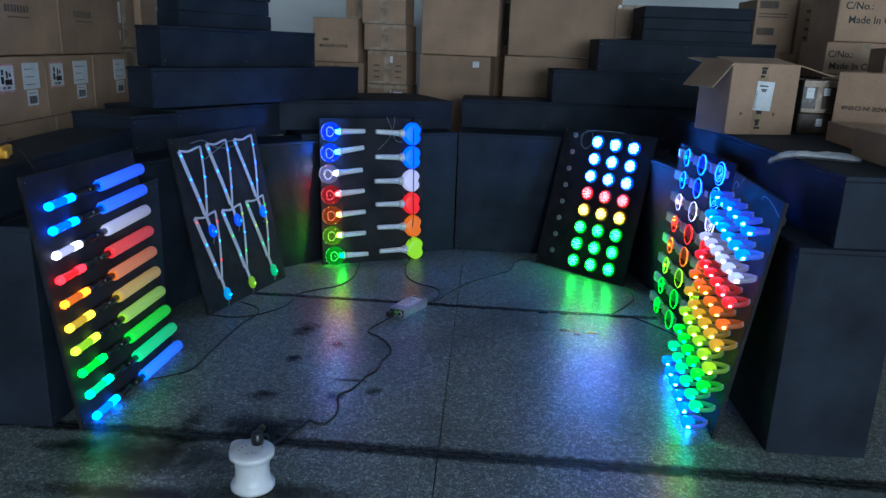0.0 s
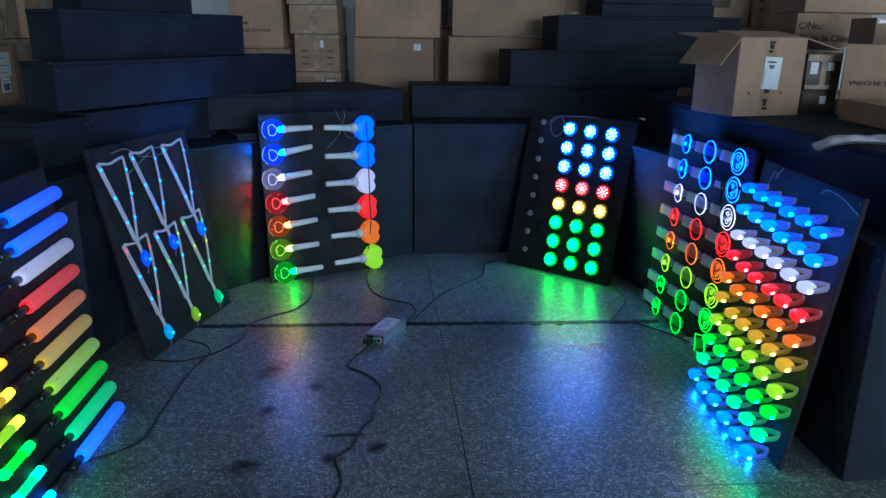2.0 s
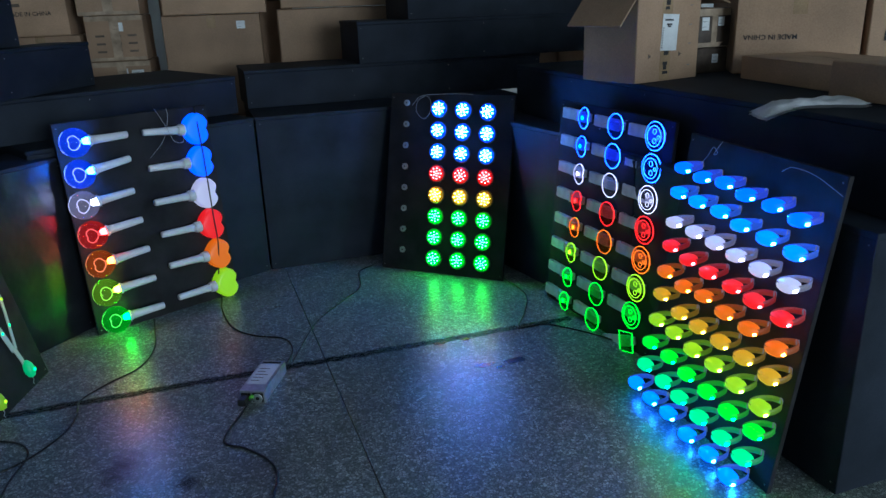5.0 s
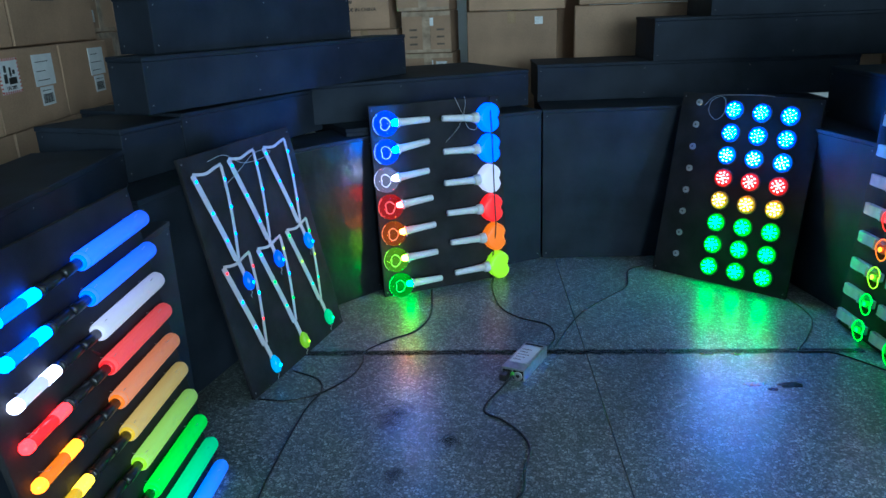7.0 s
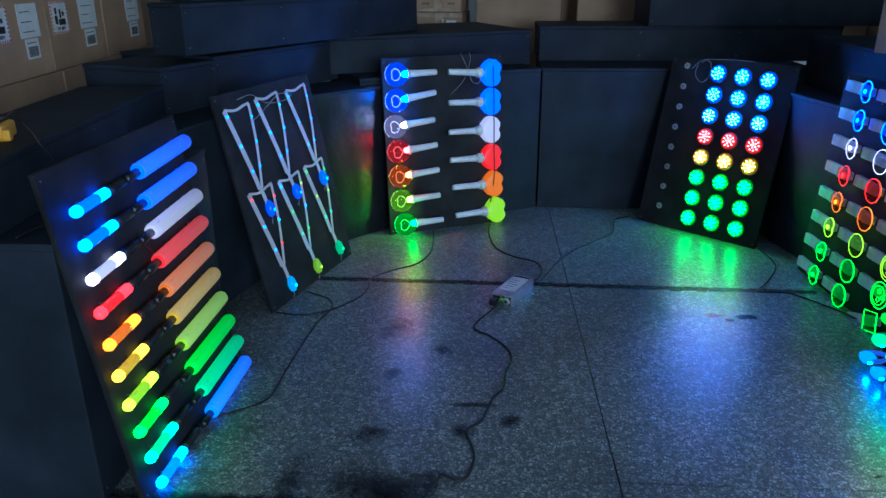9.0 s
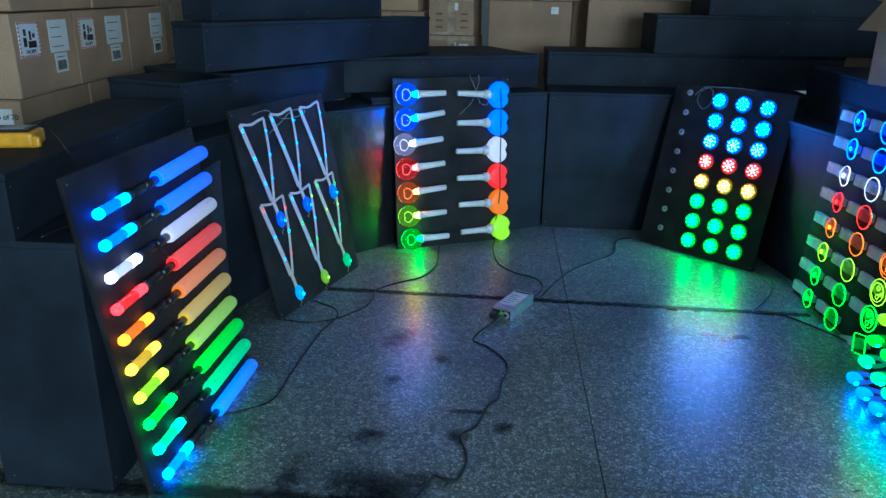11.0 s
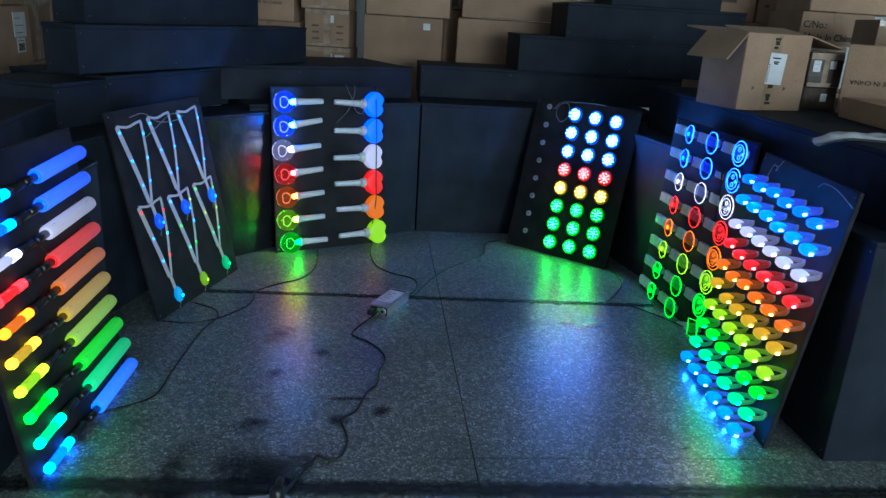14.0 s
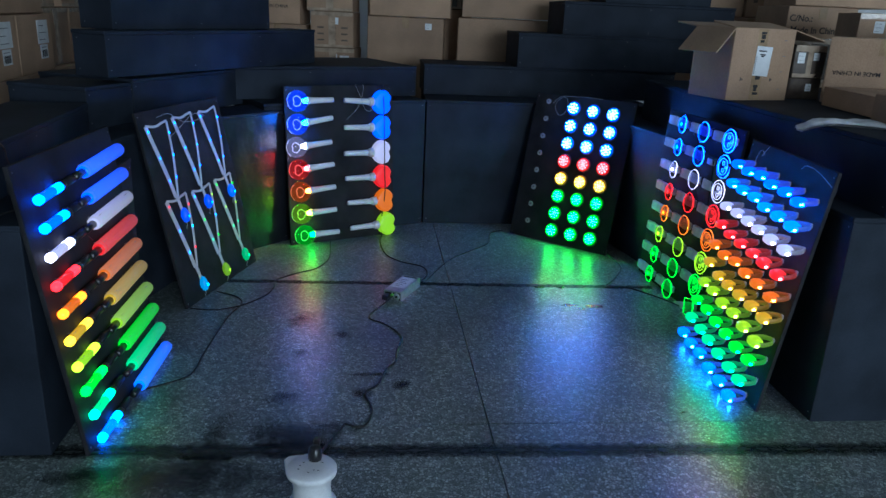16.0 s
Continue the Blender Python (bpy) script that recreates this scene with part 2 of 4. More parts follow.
soften(M_STAIN, most=0.5, rim=(0.45, 1.25), grain=24)
M_GRIME = mat("trodden_grime", (0.016, 0.022, 0.022), 0.5, vary=0.4, scale=16, spec=0.2, dirt=(0.03, 0.034, 0.033))
soften(M_GRIME, (0, 2, 0), 0.9, (0.5, 1.35), 30)
M_SMEAR = mat("wiped_grime", (0.022, 0.032, 0.03), 0.34, vary=0.4, scale=9, dirt=(0.035, 0.04, 0.036))
soften(M_SMEAR, most=0.6, rim=(0.55, 1.45), grain=14)
M_SCUFF = mat("pale_scuff", (0.42, 0.44, 0.42), 0.6, vary=0.2, scale=40)
soften(M_SCUFF, most=0.7, rim=(0.6, 1.3), grain=60)
M_WET = mat("wet_mark", (0.02, 0.02, 0.02), 0.25, vary=0.2, bump=0.02)
M_WALL = mat("white_painted_wall", (0.74, 0.75, 0.74), 0.8, vary=0.06, scale=1.5, fine=90)
M_CEIL = mat("pale_ceiling_sheet", (0.5, 0.5, 0.49), 0.8, vary=0.06, scale=1.5)
M_RED = mat("red_print", (0.5, 0.05, 0.04), 0.6, vary=0.1, bump=0)
M_YELLOW = mat("yellow_plastic", (0.78, 0.36, 0.02), 0.35, vary=0.1, scale=25)
M_YPAINT = mat("yellow_paint", (0.65, 0.36, 0.03), 0.5, vary=0.2, scale=14)
M_BAG = mat("white_plastic_bag", (0.66, 0.66, 0.68), 0.3, vary=0.08, scale=25, fine=60, bump=0.5, dist=0.006)
M_GREEN = mat("green_plastic", (0.1, 0.45, 0.05), 0.4, vary=0.1)
M_BROWN = mat("brown_lead", (0.06, 0.03, 0.025), 0.5, vary=0.1)


# ---- mesh helpers ----
def mesh_of(name, bm, material, smooth=False):
    me = bpy.data.meshes.new(name)
    bm.to_mesh(me)
    bm.free()
    me.materials.append(material)
    if smooth:
        for f in me.polygons:
            f.use_smooth = True
    return me


def part(name, bm, material, parent, label="", m=None, smooth=False):
    me = bm if isinstance(bm, bpy.types.Mesh) else mesh_of(name, bm, material, smooth)
    ob = new(name, me)
    ob.parent = parent
    if m is not None:
        ob.matrix_local = m
    if label:
        ob["label"] = label
    return ob


def thing(name, m, label, category, group="", kind=""):
    ob = new(name)
    ob.empty_display_size = 0.05
    ob.matrix_world = m
    return tagged(ob, label, category, group, kind)


def box(x0, y0, z0, x1, y1, z1, bevel=0.0, seg=1, into=None):
    bm = bmesh.new()
    bmesh.ops.create_cube(bm, size=1)
    bmesh.ops.scale(bm, vec=(x1 - x0, y1 - y0, z1 - z0), verts=bm.verts)
    bmesh.ops.translate(bm, vec=((x0 + x1) / 2, (y0 + y1) / 2, (z0 + z1) / 2), verts=bm.verts)
    if bevel:
        bmesh.ops.bevel(bm, geom=bm.edges[:], offset=bevel, segments=seg, affect="EDGES", profile=0.5)
    if into is not None:
        merge(into, bm)
        return into
    return bm


def merge(bm, other):
    me = bpy.data.meshes.new("tmp")
    other.to_mesh(me)
    other.free()
    bm.from_mesh(me)
    bpy.data.meshes.remove(me)
    return bm


def lathe(profile, n=16, axis="z", bm=None):
    """Turned body from (radius, height) pairs."""
    bm = bm or bmesh.new()
    rings = []
    for r, z in profile:
        ring = []
        for i in range(n):
            a = 2 * math.pi * i / n
            x, y = r * math.cos(a), r * math.sin(a)
            ring.append(bm.verts.new({"z": (x, y, z), "x": (z, x, y), "y": (y, z, x)}[axis]))
        rings.append(ring)
    for a, b in zip(rings, rings[1:]):
        for i in range(n):
            bm.faces.new((a[i], a[(i + 1) % n], b[(i + 1) % n], b[i]))
    bm.faces.new(list(reversed(rings[0])))
    bm.faces.new(rings[-1])
    return bm


def smooth_path(pts, sub=6):
    """Catmull-Rom through the points."""
    p = [Vector(q) for q in pts]
    p = [2 * p[0] - p[1], *p, 2 * p[-1] - p[-2]]
    out = []
    for i in range(1, len(p) - 2):
        a, b, c, d = p[i - 1:i + 3]
        for k in range(sub):
            t = k / sub
            out.append(0.5 * (2 * b + (c - a) * t + (2 * a - 5 * b + 4 * c - d) * t * t + (3 * b - a - 3 * c + d) * t ** 3))
    return out + [p[-2]]


def tube(pts, r, n=8, closed=False, flat=None, up=(0, 0, 1), bm=None):
    """A swept tube; flat=(half width, half thickness) sweeps a ribbon, its width across 'up'."""
    bm = bm or bmesh.new()
    rings = []
    pts = [Vector(q) for q in pts]
    for i, q in enumerate(pts):
        a = pts[i - 1] if i or closed else q
        b = pts[(i + 1) % len(pts)] if i + 1 < len(pts) or closed else q
        d = (b - a).normalized()
        u = Vector(up)
        s = d.cross(u)
        s = s.normalized() if s.length > 1e-4 else d.orthogonal().normalized()
        w = s.cross(d)
        ring = []
        if flat:
            for sx, sy in ((-1, -1), (1, -1), (1, 1), (-1, 1)):
                ring.append(bm.verts.new(q + s * flat[0] * sx + w * flat[1] * sy))
        else:
            for k in range(n):
                t = 2 * math.pi * k / n
                ring.append(bm.verts.new(q + (s * math.cos(t) + w * math.sin(t)) * r))
        rings.append(ring)
    m = len(rings[0])
    pairs = list(zip(rings, rings[1:] + rings[:1])) if closed else list(zip(rings, rings[1:]))
    for a, b in pairs:
        for i in range(m):
            bm.faces.new((a[i], a[(i + 1) % m], b[(i + 1) % m], b[i]))
    if not closed:
        bm.faces.new(list(reversed(rings[0])))
        bm.faces.new(rings[-1])
    bmesh.ops.recalc_face_normals(bm, faces=bm.faces)
    return bm


def slab(outline, z0, z1, bevel=0.0, seg=2):
    """An outline in x and y, raised from z0 to z1."""
    bm = bmesh.new()
    f = bm.faces.new([bm.verts.new((x, y, z0)) for x, y in outline])
    ex = bmesh.ops.extrude_face_region(bm, geom=[f])
    bmesh.ops.translate(bm, vec=(0, 0, z1 - z0), verts=[v for v in ex["geom"] if isinstance(v, bmesh.types.BMVert)])
    bmesh.ops.recalc_face_normals(bm, faces=bm.faces)
    if bevel:
        top = [e for e in bm.edges if all(abs(v.co.z - z1) < 1e-6 for v in e.verts)]
        bmesh.ops.bevel(bm, geom=top, offset=bevel, segments=seg, affect="EDGES", profile=0.5)
    return bm


def circle(r, n=20, cx=0.0, cy=0.0):
    return [(cx + r * math.cos(2 * math.pi * i / n), cy + r * math.sin(2 * math.pi * i / n)) for i in range(n)]


def heart(size, n=32):
    """A plump heart lying on its side, tip towards -x, lobes towards +x."""
    out = []
    for i in range(n):
        t = 2 * math.pi * i / n
        r = 1 - 0.30 * math.exp(-((((t + math.pi) % (2 * math.pi)) - math.pi) / 0.30) ** 2)
        x = 0.80 * r * math.cos(t)
        out.append((size * (x if x > 0 else x * 1.15), size * r * math.sin(t) * (1 if x > 0 else 1 - 0.30 * (x / 0.80) ** 2)))
    return out


def lettering(text, size, material, parent, m, name="lettering"):
    cu = bpy.data.curves.new("letters", "FONT")
    cu.body, cu.size, cu.extrude, cu.offset, cu.align_x = text, size, 0.0004, size * 0.012, "CENTER"
    ob = new("letters", cu)
    me = bpy.data.meshes.new_from_object(ob.evaluated_get(bpy.context.evaluated_depsgraph_get()))
    bpy.data.objects.remove(ob)
    bpy.data.curves.remove(cu)
    me.materials.clear()
    me.materials.append(material)
    return part(name, me, None, parent, m=m)


# ---- hall: floor, walls, ceiling ----
floor = tagged(new("floor"), "worn grey terrazzo floor with thin joints", "floor", kind="structure")
floor.matrix_world = pose(-0.16, 2.50, 0, 0, 0, ROOM)
part("screed", box(-7.8, -12.0, -0.06, 7.8, 7.8, -0.012), M_STRIP, floor)
SLAB = 2.62
slab_mesh = mesh_of("slab", box(-SLAB / 2 + 0.0017, -SLAB / 2 + 0.0017, -0.04, SLAB / 2 - 0.0017, SLAB / 2 - 0.0017, 0, 0.001), M_FLOOR)
for i in range(-3, 3):
    for j in range(-5, 3):
        part("slab", slab_mesh, None, floor, m=pose((i + 0.5) * SLAB, (j + 0.5) * SLAB, 0))


def wall(name, x0, y0, x1, y1, z1=4.4, holes=()):
    """A wall box in the hall's own axes; holes: (along0, along1, z0, z1) along its longer side."""
    w = thing(name, HALL, "plain white painted wall", "wall", kind="structure")
    along = x1 - x0 > y1 - y0
    a0, a1 = (x0, x1) if along else (y0, y1)
    cuts = [(a0, a1, -0.05, z1)]
    for h0, h1, b, t in holes:
        cuts = [(a0, h0, -0.05, z1), (h1, a1, -0.05, z1), (h0, h1, -0.05, b), (h0, h1, t, z1)]
    for c0, c1, b, t in cuts:
        if t - b > 0.01:
            part("wall_section", box(c0, y0, b, c1, y1, t) if along else box(x0, c0, b, x1, c1, t), M_WALL, w)
    return w


wall("wall_north", -6.0, 7.0, 6.0, 7.2)
wall("wall_south", -6.0, -10.2, 6.0, -10.0, holes=[(1.0, 5.8, 0.0, 3.9)])
wall("wall_west", -6.2, -10.2, -6.0, 7.2)
wall("wall_east", 6.0, -10.2, 6.2, 7.2)
ceiling = thing("ceiling", HALL, "plain grey sheet ceiling", "ceiling", kind="structure")
part("ceiling_sheet", box(-6.3, -10.3, 4.4, 6.3, 7.3, 4.5), M_CEIL, ceiling)


# ---- black risers ----
rivet_mesh = mesh_of("screw", lathe([(0.0028, 0), (0.0028, 0.001), (0.0015, 0.0016)], 8), M_RIVET, True)


def riser(corner, angle, length, depth, z0, z1, label="black painted plywood riser box, scuffed", grooves=0, skin=None):
    """A plywood riser: its front runs from corner along angle, its depth lies behind (to the left of that way)."""
    r = thing("riser_box", pose(corner[0], corner[1], z0, 0, 0, angle), label, "riser", "black riser boxes")
    h = z1 - z0
    skin = skin or M_BLACK
    if grooves:
        step = h / grooves
        for k in range(grooves):
            part("panel", box(0.006 * (k % 2), 0.006 * (k % 2), k * step + 0.0015, length - 0.01 * (k % 2), depth, (k + 1) * step, 0.004, 2), M_BLACK, r)
        return r
    top = 0.018
    part("body", box(0, 0, 0, length, depth, h - top, 0.003, 2), skin, r)
    part("top_panel", box(-0.003, -0.003, h - top, length + 0.003, depth + 0.003, h, 0.004, 2), M_BLACK, r)
    nx = max(2, int(length / 0.5) + 1)
    for i in range(nx):
        for z in (0.03, h - 0.035):
            x = 0.02 + (length - 0.04) * i / (nx - 1)
            part("screw", rivet_mesh, None, r, m=pose(x, 0.0005, z, 90, 0, 0))
    for z in (0.03, h - 0.035):
        part("screw", rivet_mesh, None, r, m=pose(0.0005, depth - 0.03, z, 0, -90, 0))
    return r


def span(a, b, depth, z0, z1, **k):
    """A riser whose front runs from a to b, seen from the front left to right."""
    d = Vector(b) - Vector(a)
    return riser(a, math.degrees(math.atan2(d.y, d.x)), d.length, depth, z0, z1, **k)


R = ROOM + 90
# lower row
riser((-1.45, 2.10), R, 0.95, 0.31, 0, 0.715)
span((-1.775, 3.10), (-1.74, 3.66), 0.45, 0, 0.758)
span((-1.81, 3.70), (-1.41, 4.33), 0.30, 0, 0.755, skin=M_GLOSS, label="black riser box with a glossy laminate face")
span((-1.515, 4.275), (-0.698, 4.8825), 0.60, 0, 0.79)
riser((-0.69, 4.885), ROOM, 1.45, 0.55, 0, 0.79)
span((0.66, 4.25), (0.765, 3.71), 0.90, 0, 0.74)
span((0.765, 3.70), (0.955, 2.705), 0.335, 0, 0.74)
span((0.35, 5.05), (0.655, 4.27), 1.1, 0, 0.74)
# second row
riser((-1.585, 2.06), 106, 1.27, 0.30, 0.717, 0.885)
span((-1.955, 3.31), (-1.905, 3.62), 0.40, 0.76, 0.945)
span((-1.93, 4.23), (-0.787, 5.075), 0.75, 0.79, 0.974)
riser((-0.754, 5.215), ROOM, 1.70, 0.46, 0.79, 0.985)
span((0.63, 4.95), (1.06, 2.735), 1.0, 0.74, 0.975)
span((-1.90, 3.60), (-1.70, 4.45), 0.55, 0.762, 0.958)
# upper steps
span((-1.925, 3.448), (-1.414, 4.955), 0.20, 0.974, 1.172)
span((-1.968, 3.598), (-1.609, 4.69), 0.20, 1.172, 1.378)
span((-1.982, 3.797), (-1.76, 4.40), 0.20, 1.378, 1.70, grooves=4)
riser((-0.152, 5.30), ROOM, 1.45, 0.45, 0.985, 1.204)
riser((0.128, 5.36), ROOM, 1.15, 0.45, 1.204, 1.412)
riser((0.40, 5.50), ROOM, 0.72, 0.40, 1.412, 1.636, grooves=3)


# ---- cartons ----
def carton(x, y, z, w, d, h, angle, label="closed brown cardboard carton with packing tape", tape=True, wrap=False, sticker=(), bars=(), words=(), group="stacked cartons", skin=None):
    """x, y, z: front left lower corner; w across the front, d back, h high. Stickers and bars on the front face: (x, z, w, h)."""
    c = thing("carton", pose(x, y, z, 0, 0, angle), label, "carton", group)
    bm = box(0, 0, 0, w, d, h, 0.006, 2)
    rnd = random.Random(int((x * 7 + y * 13 + z * 29) * 1000))
    for v in bm.verts:
        v.co += Vector((rnd.uniform(-1, 1), rnd.uniform(-1, 1), 0)) * 0.002
    part("body", bm, skin or M_CARD, c)
    part("flap_seam", box(0.004, d / 2 - 0.002, h - 0.001, w - 0.004, d / 2 + 0.002, h + 0.0012), M_CARD_IN, c)
    if tape:
        part("tape", box(w / 2 - 0.026, -0.0012, h - 0.075, w / 2 + 0.026, 0.001, h - 0.004), M_TAPE, c, "glossy brown packing tape")
        part("tape", box(w / 2 - 0.026, -0.001, h - 0.001, w / 2 + 0.026, d, h + 0.0014), M_TAPE, c)
    if wrap:
        part("clear_tape", box(0.004, -0.0015, h - 0.03, w - 0.004, 0.001, h - 0.002), M_WRAP, c, "crinkled clear tape")
        part("clear_tape", box(0.004, -0.0015, 0.004, w - 0.004, 0.001, 0.022), M_WRAP, c)
        part("clear_tape", box(w * 0.42, -0.0018, 0.01, w * 0.58, 0.001, h - 0.01), M_WRAP, c)
    for sx, sz, sw, sh in sticker:
        s = part("sticker", box(sx, -0.0016, sz, sx + sw, 0.001, sz + sh), M_PAPER, c, "white paper sticker")
        if 0.06 < sh < 0.09 and sw > 0.08:
            for k in range(11):
                part("barcode_bar", box(sx + sw * (0.12 + 0.07 * k), -0.0022, sz + sh * 0.12, sx + sw * (0.15 + 0.07 * k + 0.012 * (k % 3)), 0, sz + sh * 0.62), M_INK, s)
            part("print_bar", box(sx + sw * 0.12, -0.0022, sz + sh * 0.78, sx + sw * 0.8, 0, sz + sh * 0.82), M_INK, s)
            continue
        rows = 3 if sh > 0.05 else 2
        for k in range(rows):
            zz = sz + sh * (k + 0.6) / (rows + 0.4)
            part("print_bar", box(sx + sw * 0.12, -0.0022, zz - sh * 0.012, sx + sw * (0.55 + 0.3 * rnd.random()), 0, zz + sh * 0.012), M_INK, s)
    for sx, sz, sw, sh in bars:
        part("print_bar", box(sx, -0.0012, sz, sx + sw, 0.001, sz + sh), M_INKS, c)
    for text, sx, sz, size, flip in words:
        lettering(text, size, M_INK, c, pose(sx, -0.0015, sz, 90, 180 if flip else 0, 0))
    return c


def hazard(c, x, z, s=0.1, h=0.115):
    """A striped-edge paper label with a dark pictogram and its number."""
    g = part("hazard_label", box(x, -0.0018, z, x + s, 0.001, z + h), M_PAPER, c, "white hazard label with dark pictogram")
    for k in range(9):
        for zz in (0.0, h * 0.93):
            part("edge_mark", box(x + s * (k + 0.25) / 9, -0.0024, z + zz, x + s * (k + 0.75) / 9, 0, z + zz + h * 0.07), M_RED, g)
    for k in range(9):
        for xx in (0.0, s * 0.94):
            part("edge_mark", box(x + xx, -0.0024, z + h * (k + 0.3) / 9, x + xx + s * 0.06, 0, z + h * (k + 0.75) / 9), M_RED, g)
    q = h / 1.15
    for a, b, w, t in ((0.2, 0.35, 0.16, 0.3), (0.42, 0.3, 0.4, 0.22), (0.5, 0.55, 0.1, 0.3), (0.24, 0.7, 0.12, 0.22), (0.66, 0.62, 0.12, 0.14)):
        part("pictogram", box(x + s * a, -0.0026, z + q * b, x + s * (a + w), 0, z + q * (b + t)), M_INK, g)
    lettering("UN 3091", h * 0.15, M_INK, g, pose(x + s * 0.5, -0.0026, z + h * 0.11, 90, 0, 0))


# left row, on hidden cartons below; fronts along the hall's length
RL = 105.8  # the way the left row runs
L0, L1 = Vector((-2.40, 2.95)), Vector((math.cos(radians(RL)), math.sin(radians(RL))))


def left_carton(s, z, w, h, d=0.45, back=0.0, **k):
    p = L0 + L1 * s + Vector((-L1.y, L1.x)) * back
    return carton(p.x, p.y, z, w, d, h, RL, **k)


def end_print(c, d, z, w, h, text=""):
    """A paper sticker on the carton's end, near the front edge; d: how far back."""
    e = part("sticker", box(-0.0016, d, z, 0.001, d + w, z + h), M_PAPER, c, "white paper sticker")
    if text:
        lettering(text, h * 0.24, M_INK, e, pose(-0.0020, d + w / 2, z + h * 0.66, 90, 0, -90))
    for k in range(2):
        part("print_bar", box(-0.0022, d + w * 0.2, z + h * (0.2 + 0.22 * k), 0, d + w * (0.9 - 0.2 * k), z + h * (0.23 + 0.22 * k)), M_INK, e)


for s, w in ((0.0, 0.56), (0.57, 0.55), (1.13, 0.56), (1.70, 0.56), (2.27, 0.56)):
    left_carton(s, 0.0, w, 0.45, tape=False)
    low = left_carton(s, 0.452, w, 0.446, tape=False, label="brown shipping carton with paper stickers")
    if s == 0.0:
        end_print(low, 0.035, 0.30, 0.11, 0.115, "Box: 46 of 70")
        end_print(low, 0.20, 0.32, 0.09, 0.095)
for s, w in ((0.02, 0.475), (0.505, 0.545), (1.06, 0.53)):
    c = left_carton(s, 0.90, w, 0.305, label="brown shipping carton with hazard label and stickers", sticker=[(w * 0.55, 0.15, w * 0.32, 0.125), (w * 0.60, 0.070, w * 0.21, 0.075)], tape=False)
    if s < 1:
        hazard(c, 0.04, 0.145, 0.145, 0.13)
    if s < 0.1:
        lettering("LED", 0.062, M_INKS, c, pose(-0.001, 0.20, 0.145, 90, 0, -90))
        part("print_bar", box(-0.001, 0.12, 0.118, 0.001, 0.30, 0.124), M_INKS, c)
for s, w in ((0.10, 0.65), (0.765, 0.80)):
    left_carton(s, 1.21, w, 0.46, back=0.03, label="large brown carton with printed mark", tape=False, bars=[(w * 0.22 + 0.028 * k, 0.2, 0.018, 0.034) for k in range(8)] + [(w * 0.25, 0.175, 0.20, 0.006)])
left_carton(1.60, 1.24, 0.36, 0.42, back=0.08, label="brown carton with paper stickers and clear tape", sticker=[(0.03, 0.16, 0.09, 0.13), (0.05, 0.05, 0.05, 0.06)], tape=False, wrap=True)
left_carton(1.60, 0.90, 0.50, 0.338, back=0.05, tape=False, wrap=True)
left_carton(2.12, 0.90, 0.60, 0.338, back=0.05, tape=False, wrap=True)
left_carton(2.0, 1.24, 0.66, 0.42, back=0.05, tape=False, wrap=True)

# back row
AB = 4.0
carton(-1.282, 5.939, 0.000, 0.570, 0.495, 0.655, AB)
carton(-1.282, 5.939, 0.657, 0.570, 0.495, 0.603, AB, label="large brown carton with small paper tag", sticker=[(0.43, 0.52, 0.05, 0.045)])
carton(-1.263, 5.920, 1.265, 0.598, 0.495, 0.589, AB, label="large plain brown carton")
carton(-0.607, 5.967, 0.000, 0.741, 0.495, 0.674, AB)
carton(-0.607, 5.967, 0.676, 0.741, 0.495, 0.600, AB, label="large brown carton closed with clear tape")
carton(-0.579, 5.948, 1.282, 0.817, 0.495, 0.589, AB, label="large plain brown carton", sticker=[(0.40, 0.43, 0.06, 0.03)])
carton(-0.740, 6.281, 0.000, 0.209, 0.360, 1.329, AB, label="tall narrow brown carton in the gap", tape=False)
carton(-0.740, 6.357, 1.331, 0.209, 0.360, 0.380, AB, label="wrapped carton in the gap, shade in its colour", skin=M_SHADEWRAP, tape=False, wrap=True)
for z, h, w in ((0.0, 0.446, 0.342), (0.448, 0.342, 0.342), (0.792, 0.223, 0.332)):
    carton(-1.719, 5.958, z, w, 0.36, h, AB, wrap=True, tape=False, sticker=[(0.14, 0.13, 0.06, 0.05), (0.22, 0.125, 0.07, 0.045)])
carton(-1.719, 5.958, 1.017, 0.323, 0.360, 0.261, AB, label="brown carton with printed table and tag", sticker=[(0.15, 0.17, 0.06, 0.05)], bars=[(0.05 + 0.09 * (k % 3), 0.05 + 0.045 * (k // 3), 0.05, 0.012) for k in range(9)], tape=False, wrap=True)
carton(-1.738, 5.929, 1.280, 0.342, 0.360, 0.199, AB, label="brown carton wrapped in clear tape", wrap=True, tape=False)
carton(-1.757, 5.929, 1.481, 0.351, 0.360, 0.209, AB + 2, label="brown carton wrapped in clear tape", wrap=True, tape=False)
carton(-1.367, 6.376, 0.000, 0.114, 0.360, 1.491, AB, label="narrow dark carton in the gap", tape=False)
carton(-2.194, 5.939, 0.000, 0.437, 0.405, 0.636, AB)
carton(-2.194, 5.939, 0.638, 0.437, 0.405, 0.537, AB)
carton(-2.175, 5.920, 1.177, 0.380, 0.378, 0.342, AB, label="brown carton with printed lettering", tape=False, bars=[(0.085, 0.165, 0.05, 0.018)], words=[("MADE IN CHINA", 0.175, 0.115, 0.032, False)])
carton(-1.975, 6.138, 1.521, 0.247, 0.315, 0.238, AB, tape=False, wrap=True)
carton(0.181, 6.015, 0.000, 0.342, 0.405, 0.778, AB)
carton(0.181, 6.015, 0.780, 0.342, 0.405, 0.646, AB)
carton(0.200, 5.996, 1.428, 0.285, 0.360, 0.238, AB, label="small carton wrapped in clear film", wrap=True, tape=False)

